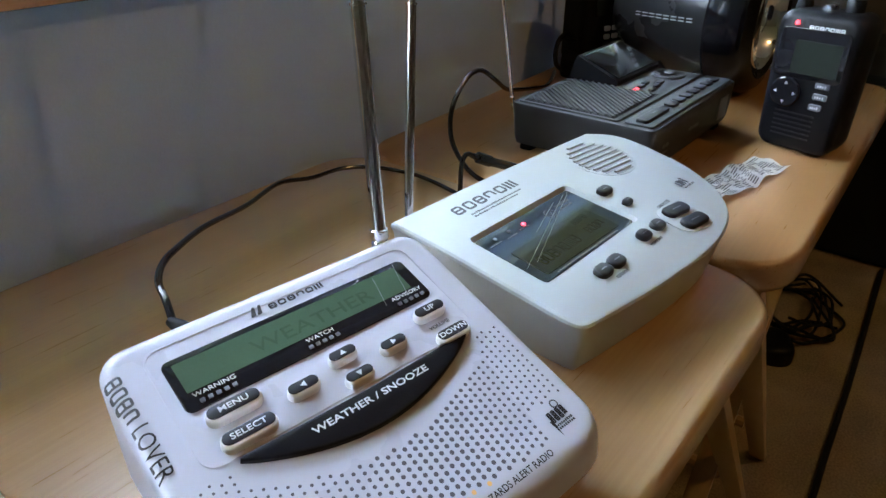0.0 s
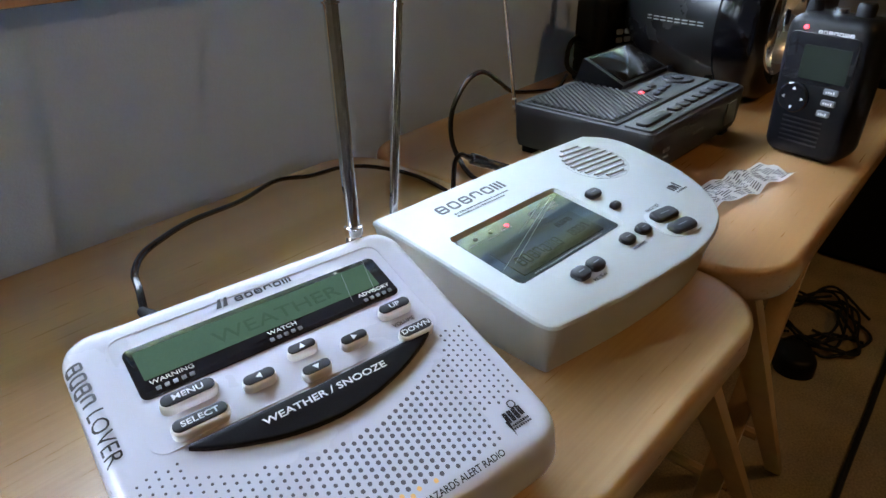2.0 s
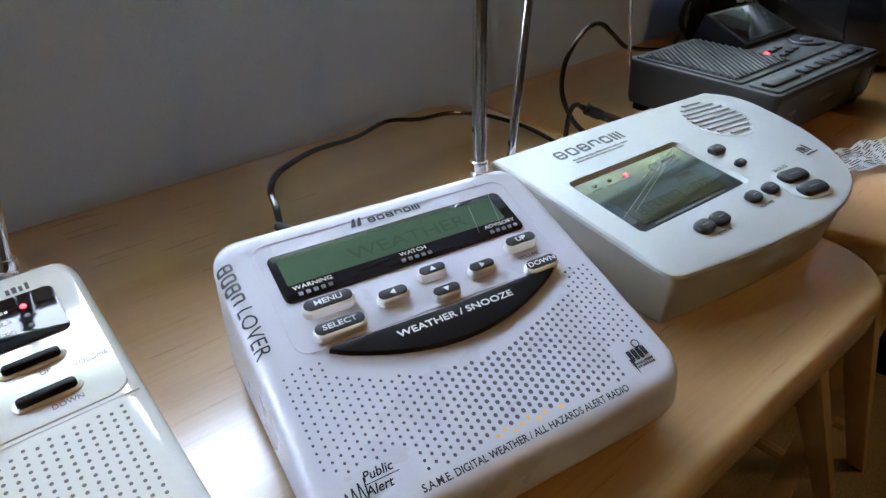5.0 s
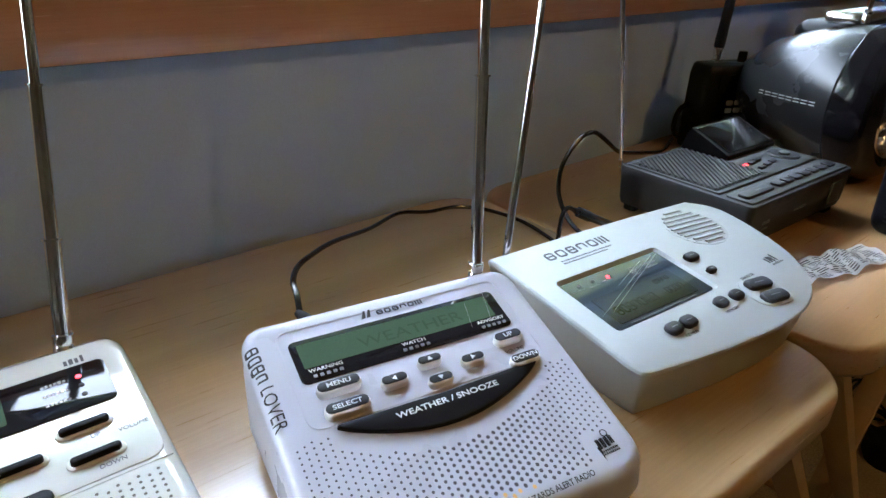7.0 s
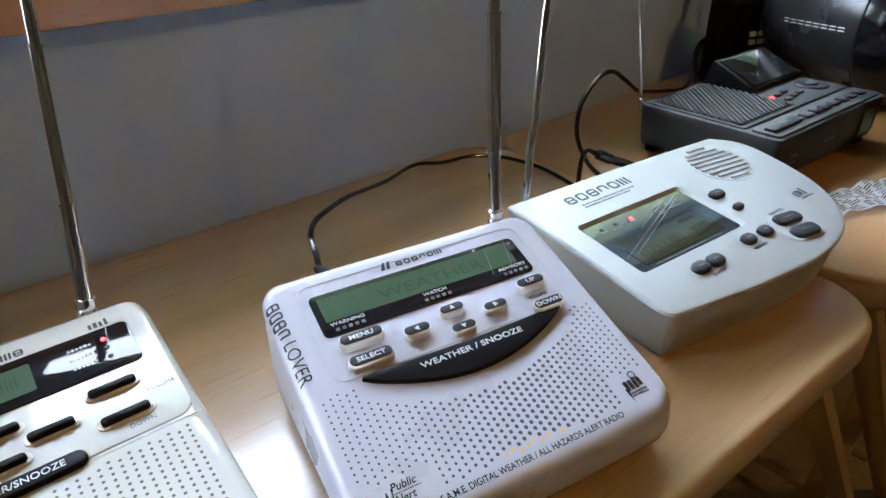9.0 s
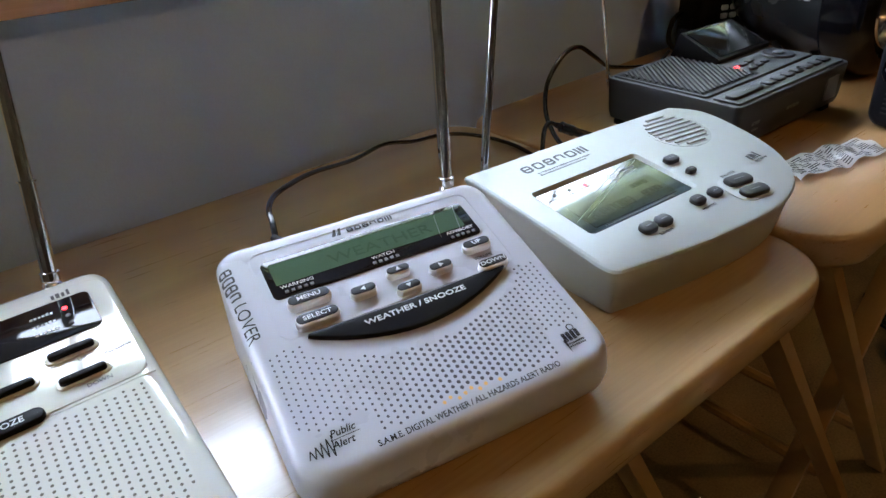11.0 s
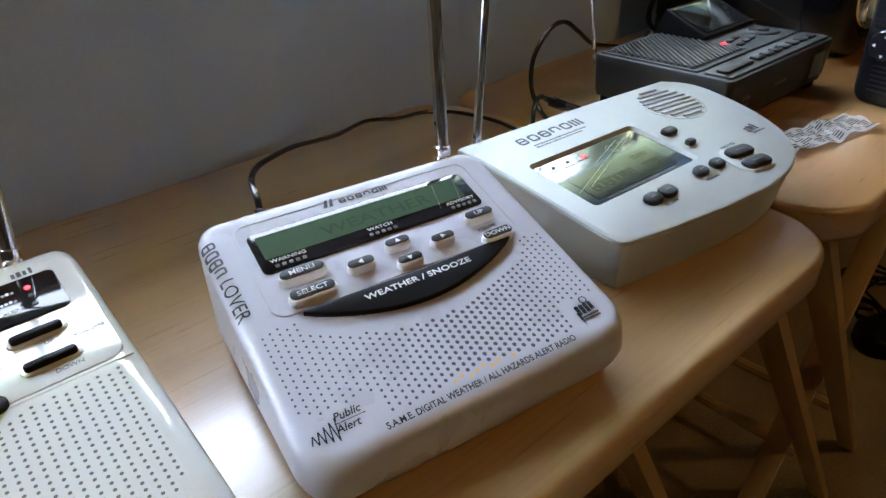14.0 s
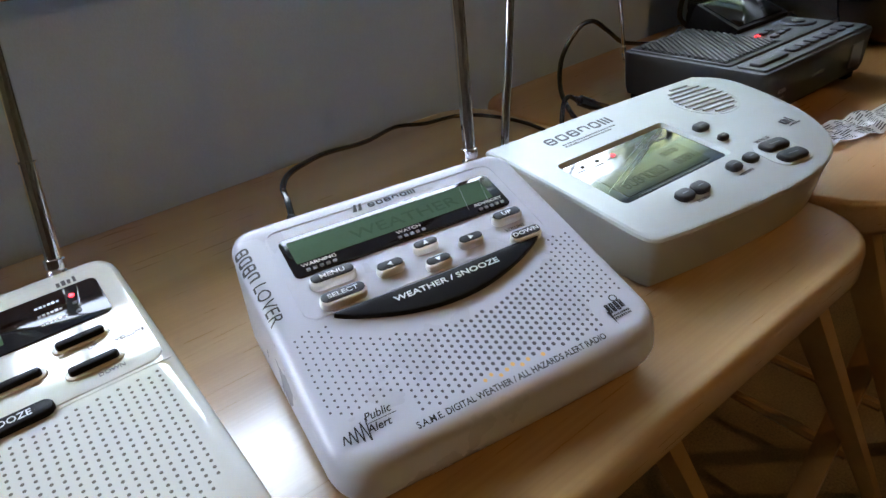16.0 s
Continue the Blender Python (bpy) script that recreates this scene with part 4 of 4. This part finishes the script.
lid = part("screen_housing", loft([[(0.088, 0.076, H3), (0.174, 0.076, H3), (0.174, 0.126, H3), (0.088, 0.126, H3)], [(0.088, 0.076, H3 + 0.003), (0.174, 0.076, H3 + 0.003), (0.173, 0.120, H3 + 0.0205), (0.090, 0.120, H3 + 0.0205)], [(0.0885, 0.0755, H3 + 0.0045), (0.1735, 0.0755, H3 + 0.0045), (0.1725, 0.119, H3 + 0.0218), (0.0905, 0.119, H3 + 0.0218)]]), black_satin, desk, "raised black screen housing")
tilt3 = math.degrees(math.atan2(0.0173, 0.0435))
part("screen", slab(round_outline(0.074, 0.041, 0.002, 3), 0.0, 0.0009, 0.0003), screen_dark, lid, "glossy dark screen", at=on_slope(0.1312, 0.0972, H3 + 0.0132, tilt3))
part("status_light", slab(round_outline(0.0045, 0.0032, 0.001, 3), H3, H3 + 0.0016, 0.0003), led_red, desk, "lit red status light", at=pose(0.0895, 0.0580, 0))
part("word", bars(5, 0.007, 0.0015), soft_print, desk, at=pose(0.099, 0.062, H3 + 0.0006))
for x, y in ((0.096, 0.046), (0.109, 0.048), (0.121, 0.050), (0.100, 0.062 - 0.004), (0.112, 0.060)):
    part("button", slab(round_outline(0.0095, 0.0050, 0.0018, 3), H3, H3 + 0.0024, 0.0007), dark_key, desk, at=pose(x, y, 0))
dial = part("dial_ring", revolve([(0.0148, H3), (0.0148, H3 + 0.0012), (0.0135, H3 + 0.0022), (0.0090, H3 + 0.0016), (0.0, H3 + 0.0016)][:-1] + [(0.0004, H3 + 0.0016)], 28), dark_key, desk, "round navigation ring", at=pose(0.152, 0.0545, 0))
part("centre_key", revolve([(0.0052, H3), (0.0052, H3 + 0.0030), (0.0040, H3 + 0.0038), (0.0003, H3 + 0.0038)], 20), scanner_top, dial)
part("button", slab(round_outline(0.042, 0.0105, 0.003, 4), H3, H3 + 0.0028, 0.0008), dark_key, desk, "wide grey key", at=pose(0.031, 0.0155, 0))
part("word", bars(5, 0.009, 0.0016), soft_print, desk, at=pose(0.034, 0.0155, H3 + 0.0029))
for k in range(7):
    part("button", slab(round_outline(0.0118, 0.0095, 0.0026, 4), H3, H3 + 0.0026, 0.0008), dark_key, desk, at=pose(0.066 + 0.0150 * k, 0.0155, 0))
pieces("front_print", joined(moved(bars(6, 0.012, 0.004), pose(0.030, 0.024, 0)), moved(bars(5, 0.010, 0.002), pose(0.030, 0.018, 0)), moved(bars(8, 0.020, 0.0035), pose(0.086, 0.024, 0))), soft_print, desk, at=pose(0, 0.0012, 0, 90, 0, 0))
part("sticker", box(0.140, 0.160, -0.0001, 0.0012, 0.014, 0.034), hole_grey, desk, "small grey sticker")
aerial("aerial", desk, (0.0055, 0.131, 0.036), (-0.043, 0.146, 0.36), ((0.0016, 0.103), (0.0022, 0.2), (0.0018, 0.34)), "chrome telescopic aerial")

# ---- handheld radios ----
hand = thing("handheld_radio", pose(0.6340, 0.1425, TOP, 0, 0, -13) @ Matrix.Scale(1.16, 4), "black handheld weather radio standing upright with a grey display", "handheld radio")
HW, HH = 0.058, 0.098
shape = [(x, y + HH / 2) for x, y in round_outline(HW, HH, 0.011, 6)]
shape = [(x * (0.94 + 0.08 * min(1, max(0, y / HH))), y) for x, y in shape]
stand = pose(0, 0, 0, 90, 0, -90)
bm = loft([[(x, y, z) for x, y in inset(shape, i)] for i, z in ((0.004, -0.034), (0.001, -0.030), (0, -0.022), (0, -0.006), (0.0015, -0.002), (0.005, 0.0))])
part("body", bm, black_satin, hand, angle=45, at=stand)
part("screen_frame", slab([(x, y + 0.070) for x, y in round_outline(0.047, 0.034, 0.004, 4)], -0.001, 0.0010, 0.0004), black_gloss, hand, at=stand)
part("lcd", slab([(x + 0.004, y + 0.0680) for x, y in round_outline(0.032, 0.0225, 0.0012, 3)], 0.0, 0.0014), lcd_dull, hand, "dull grey-green display", at=stand)
part("maker_mark", glyphs(7, 0.024, 0.0026, 0.0006), white_print, hand, at=stand @ pose(0.006, 0.0880, 0.0004))
part("status_light", slab(round_outline(0.0028, 0.0028, 0.0013, 4), 0, 0.0012, 0.0004), led_red, hand, "lit red status light", at=stand @ pose(-0.0145, 0.0900, 0))
pad = part("direction_pad", revolve([(0.0108, -0.0005), (0.0108, 0.0014), (0.0098, 0.0022), (0.0003, 0.0018)], 28), black_gloss, hand, "round glossy direction pad", at=stand @ pose(-0.0115, 0.0425, 0.0002))
for k in range(4):
    part("arrow", slab([(-0.0012, 0.0058), (0.0012, 0.0058), (0.0, 0.0080)], 0.0021, 0.00225), white_print, pad, at=pose(0, 0, 0, 0, 0, 90 * k))
for k, (w, x) in enumerate(((0.0095, 0.0128), (0.0095, 0.0128), (0.0085, 0.0112))):
    key = part("button", slab(round_outline(w, 0.0042, 0.001, 3), -0.0005, 0.0016, 0.0005), soft_print, hand, "small grey key", at=stand @ pose(x, 0.0510 - 0.0076 * k, 0.0002))
    part("word", bars(4, w * 0.7, 0.0018), white_print, key, at=pose(0, 0, 0.0017))
part("symbol", bars(3, 0.006, 0.0034), white_print, hand, at=stand @ pose(-0.0160, 0.0575, 0.0003))
part("symbol", bars(4, 0.008, 0.0028), soft_print, hand, at=stand @ pose(0.0170, 0.0585, 0.0003))
for k in range(6):
    # Slits are flat strips, black in place of the openings' shade.
    part("speaker_slit", box(-0.016, 0.012, -0.0006, 0.0006, -0.0002, 0.0003), black_print, hand, at=stand @ pose(0, 0.0285 - 0.0034 * k, 0))
rubber_aerial = part("aerial", revolve([(0.0056, 0.0), (0.0056, 0.006), (0.0046, 0.012), (0.0036, 0.10), (0.0032, 0.14), (0.0015, 0.142)], 18), black_rubber, hand, "thick black rubber aerial", at=pose(0.018, 0.0210, HH - 0.006, 0, -2, 0))
part("knob", revolve([(0.0060, 0), (0.0060, 0.010), (0.0050, 0.012), (0.0003, 0.012)], 14), black_satin, hand, at=pose(0.018, -0.0125, HH - 0.004))
part("knob", revolve([(0.0045, 0), (0.0045, 0.006), (0.0003, 0.007)], 12), steel, hand, at=pose(0.018, 0.0030, HH - 0.003))

scan = thing("handheld_scanner", pose(0.757, 0.397, TOP, 0, 0, -22), "black handheld radio scanner standing against the wall", "handheld scanner")
bm = loft([[(x, y, z) for x, y in inset(round_outline(0.074, 0.040, 0.007, 4), i)] for i, z in ((0.002, 0.0), (0, 0.003), (0.0, 0.020), (0.0012, 0.024), (0.0, 0.028), (0.0008, 0.088), (0.003, 0.098), (0.006, 0.1005))])
part("body", bm, black_satin, scan, angle=50)
front = pose(0, -0.0201, 0, 90, 0, 0)
part("screen", slab([(x, y + 0.080) for x, y in round_outline(0.040, 0.018, 0.002, 3)], -0.0005, 0.0008, 0.0003), screen_dark, scan, "dark screen", at=front)
for j in range(5):
    for i in range(3):
        part("key", slab(round_outline(0.0082, 0.0058, 0.0014, 3), -0.0005, 0.0016, 0.0005), white_print if j < 2 else dark_key, scan, "pale rubber key" if j < 2 else "", at=front @ pose(0.010 + 0.0115 * (i - 1), 0.0575 - 0.0090 * j, 0))
for k in range(4):
    part("side_rib", box(-0.0380, -0.0360, -0.014, 0.014, 0.034 + 0.004 * k, 0.036 + 0.004 * k, 0.0005, 1), black_satin, scan)
conn = part("connector", revolve([(0.0062, 0.0), (0.0062, 0.004), (0.0045, 0.005), (0.0045, 0.009), (0.0055, 0.0095), (0.0055, 0.017), (0.0048, 0.018)], 18), chrome, scan, "chrome aerial connector", at=pose(-0.013, 0.003, 0.0995))
part("aerial", revolve([(0.0052, 0.0), (0.0062, 0.003), (0.0058, 0.020), (0.0050, 0.120), (0.0046, 0.18), (0.002, 0.184)], 18), black_rubber, conn, "black rubber aerial", at=pose(0, 0, 0.0165, -3, 6, 0))
part("knob", revolve([(0.0052, 0.0), (0.0052, 0.010), (0.0046, 0.013), (0.0003, 0.013)], 16), black_satin, scan, at=pose(0.021, 0.001, 0.099))
part("carry_loop", tube([(-0.027, 0.006, 0.055), (-0.045, 0.010, 0.045), (-0.050, 0.008, 0.020), (-0.036, 0.002, 0.006)], 0.0028, 8), black_rubber, scan)

# ---- black bass speaker set ----
boom = thing("bass_boombox", pose(0.785, 0.30, TOP), "black barrel-shaped bass boombox with a chrome speaker ring", "boombox")
CZ, lie = 0.079, pose(0, 0, 0.079, 90, 0, 0)
BARREL = [(0.004, -0.096), (0.026, -0.084), (0.050, -0.056), (0.0630, -0.026), (0.0710, 0.004), (0.0752, 0.028), (0.0765, 0.042)]
part("barrel", revolve(BARREL, 64), barrel_mat, boom, "dark satin metallic barrel", at=lie)
part("rim", revolve([(0.0758, 0.0421), (0.0785, 0.0450), (0.0790, 0.062), (0.0765, 0.075), (0.0700, 0.083), (0.0600, 0.086), (0.0545, 0.080), (0.0520, 0.064)], 64), rim_gloss, boom, "glossy black end rim", at=lie)
part("chrome_ring", revolve([(0.0525, 0.062), (0.0535, 0.080), (0.0505, 0.0845), (0.0450, 0.081), (0.0400, 0.068), (0.0375, 0.052), (0.0370, 0.044)], 64), chrome, boom, "polished chrome speaker ring", at=lie)
part("cone", revolve([(0.0372, 0.046), (0.0350, 0.050), (0.0240, 0.030), (0.0140, 0.028), (0.0100, 0.034), (0.0003, 0.036)], 40), black_satin, boom, "black speaker cone", at=lie)
for k in range(6):
    a = radians(60 * k + 20)
    part("screw", revolve([(0.0030, 0), (0.0030, 0.0016), (0.0003, 0.002)], 10), steel, boom, at=lie @ pose(0.0475 * math.cos(a), 0.0475 * math.sin(a), 0.0815))
part("body", box(0.030, 0.300, -0.060, 0.060, 0.004, 0.150, 0.014, 3), black_satin, boom, "long black main body")
part("body_foot", box(0.060, 0.270, -0.045, 0.045, 0.0, 0.006, 0.001, 1), black_rubber, boom)
part("carry_handle", box(-0.004, 0.300, -0.022, 0.014, 0.152, 0.164, 0.005, 2), steel, boom, "silver carrying handle")
for k in range(8):
    y, a = 0.0330 - 0.0086 * k, radians(177)
    r = float(np.interp(-y, [z for _, z in BARREL], [q for q, _ in BARREL])) + 0.0004
    part("maker_bar", joined(box(-0.0030, 0.0030, 0.0010, 0.0020, -0.0004, 0.0004), box(-0.0030, 0.0030, -0.0020, -0.0010, -0.0004, 0.0004)), white_print, boom, at=pose(r * math.cos(a), y, CZ + r * math.sin(a), 0, -90, 0) @ pose(0, 0, 0, 0, 0, 90))
aerial("aerial", boom, (-0.010, -0.030, 0.160), (-0.008, -0.028, 0.46), ((0.0030, 0.16), (0.0026, 0.30)), "chrome telescopic aerial")

jar = thing("blue_tub", pose(0.985, 0.318, TOP + 0.164), "deep blue plastic tub with a cyan ribbed rim", "tub")
part("tub", revolve([(0.026, 0.0), (0.030, 0.004), (0.034, 0.060), (0.030, 0.075), (0.002, 0.078)], 28), blue_plastic, jar)
rim = part("rim", revolve([(0.040, 0.010), (0.043, 0.014), (0.040, 0.020), (0.033, 0.022), (0.030, 0.010)], 36), cyan_plastic, jar, "cyan translucent ribbed rim")
for k in range(28):
    a = 2 * math.pi * k / 28
    part("rib", box(-0.0012, 0.0012, -0.0015, 0.0015, 0.002, 0.021, 0.0005, 1), cyan_plastic, rim, at=pose(0.0425 * math.cos(a), 0.0425 * math.sin(a), 0, 0, 0, math.degrees(a)))


# ---- loose things ----
def slip():
    t = thing("paper_label", pose(0.543, 0.155, TOP, 0, 0, -12), "crumpled white printed paper label lying on the table", "label")
    rng = random.Random(4)
    L, Wd, n, m = 0.100, 0.031, 28, 8
    wave = [[0.0030 + 0.0018 * math.sin(i * 0.75 + 0.5 * math.sin(j * 0.9)) + 0.0012 * math.sin(j * 1.3 + i * 0.3) + rng.uniform(0, 0.0006) for j in range(m + 1)] for i in range(n + 1)]
    bm = bmesh.new()
    v = [[bm.verts.new((-L / 2 + L * i / n, -Wd / 2 + Wd * j / m + 0.002 * math.sin(i * 0.4), wave[i][j])) for j in range(m + 1)] for i in range(n + 1)]
    for i in range(n):
        for j in range(m):
            bm.faces.new((v[i][j], v[i + 1][j], v[i + 1][j + 1], v[i][j + 1]))
    bmesh.ops.solidify(bm, geom=bm.faces[:], thickness=0.0003)
    part("sheet", bm, paper_mat, t, angle=60)
    bm = bmesh.new()
    for j in range(1, m):
        i = 1
        while i < n - 2:
            k = i + rng.choice((1, 2, 2, 3))
            k = min(k, n - 1)
            for q in range(i, k):
                for mid in (-0.0010, 0.0009):
                    quad = []
                    for ii, dy in ((q, mid - 0.0004), (q + 1, mid - 0.0004), (q + 1, mid + 0.0004), (q, mid + 0.0004)):
                        f = (j + dy * m / Wd) if ii < n else j
                        j0 = min(m - 1, int(f))
                        z = wave[ii][j0] * (1 - f + j0) + wave[ii][j0 + 1] * (f - j0)
                        quad.append(bm.verts.new((-L / 2 + L * ii / n, -Wd / 2 + Wd * j / m + 0.002 * math.sin(ii * 0.4) + dy, z + 0.0004)))
                    bm.faces.new(quad)
            i = k + 1
    part("printing", bm, grey_print, t)


slip()


def cord(name, pts, r, material, label):
    return tagged(part(name, tube(pts, r, 9, 10), material, None), label, "cable")


cord("power_cable", [(0.137, 0.259, 0.712), (0.141, 0.270, 0.717), (0.145, 0.282, 0.719), (0.155, 0.297, 0.718), (0.170, 0.311, 0.715), (0.200, 0.337, 0.706), (0.252, 0.377, 0.687), (0.300, 0.408, 0.677), (0.330, 0.408, 0.671),
                     (0.362, 0.408, 0.668), (0.385, 0.393, 0.665), (0.398, 0.360, 0.6622), (0.392, 0.318, 0.6622), (0.380, 0.280, 0.6622)], 0.0017, cable_black, "thin black power cable looping behind the white radio")
cord("power_cable", [(0.415, 0.290, 0.6625), (0.425, 0.322, 0.6630), (0.436, 0.345, 0.668), (0.443, 0.360, 0.682), (0.449, 0.363, 0.705), (0.469, 0.364, 0.724), (0.489, 0.364, 0.727), (0.512, 0.366, 0.714), (0.542, 0.374, 0.697), (0.580, 0.387, 0.685), (0.630, 0.402, 0.672), (0.680, 0.412, 0.6628), (0.735, 0.436, 0.6625)],
     0.0021, cable_black, "black power cable arching behind the desktop scanner")
cord("power_cable", [(0.366, 0.278, 0.6622), (0.368, 0.290, 0.668), (0.369, 0.291, 0.684), (0.370, 0.290, 0.700), (0.376, 0.290, 0.7040), (0.385, 0.290, 0.6985)], 0.0018, cable_black, "short black power lead of the silver radio")

cloth = thing("hanging_cloth", pose(0, 0, 0), "corner of a white cloth hanging from the window sill", "cloth")
corner = [(-0.24, 0.70), (-0.03, 0.716), (0.010, 0.727), (0.004, 0.742), (-0.045, 0.84), (-0.055, 0.888), (-0.24, 0.888)]
part("fold", loft([[(x, 0.428 + y, z) for x, z in corner] for y in (-0.004, -0.001, 0.002)]), cloth_mat, cloth)
part("hem", loft([[(x, 0.420 + (0.06 if k else 0), 0.886 + 0.004 * j) for j in (0, 1) for _ in (0,)] + [(x2, 0.420 + (0.06 if k else 0), 0.890 - 0.004 * j) for j in (0, 1) for x2 in (-0.055,)] for k, x in ((0, -0.24), (1, -0.24))]), cloth_mat, cloth)


# ---- under the tables ----
def cable_heap():
    rng = random.Random(9)
    t = thing("cable_heap", pose(1.45, 0.22, 0), "tangle of thin black cables on the carpet", "cables")
    for k in range(7):
        pts, a = [], rng.uniform(0, 6)
        for i in range(9):
            a += rng.uniform(0.5, 1.1)
            r = rng.uniform(0.06, 0.16)
            pts.append((r * math.cos(a), r * 0.8 * math.sin(a), 0.006 + rng.uniform(0, 0.03)))
        part("cable", tube(pts, 0.0032, 6), black_rubber, t)


cable_heap()
adapter = thing("power_adapter", pose(1.28, 0.20, 0, 0, 0, 30), "round black power adapter lying on the carpet", "adapter")
part("housing", slab(round_outline(0.095, 0.075, 0.034, 8), 0.0, 0.040, 0.016), black_satin, adapter)
part("cable", tube([(0.055, -0.02, 0.02), (0.09, -0.04, 0.006), (0.12, -0.10, 0.004), (0.10, -0.16, 0.004)], 0.0035, 7), black_rubber, adapter)
crate = thing("dark_cabinet", pose(1.995, 0.05, 0), "low dark cabinet in the shade beyond the tables", "cabinet")
part("carcass", box(-0.20, 0.30, -0.30, 0.30, 0.0, 0.46, 0.006), black_satin, crate)
part("door", box(-0.218, -0.2005, -0.29, 0.29, 0.02, 0.44, 0.004), black_satin, crate)
tagged(part("loose_cable", tube([(1.765, 0.082, 0.006), (1.474, 0.064, 0.006), (1.261, 0.052, 0.006), (1.12, 0.046, 0.006), (0.971, 0.039, 0.006), (0.75, 0.02, 0.006), (0.5, -0.10, 0.006)], 0.0052, 8), black_rubber), "thick black cable lying across the carpet", "cable")
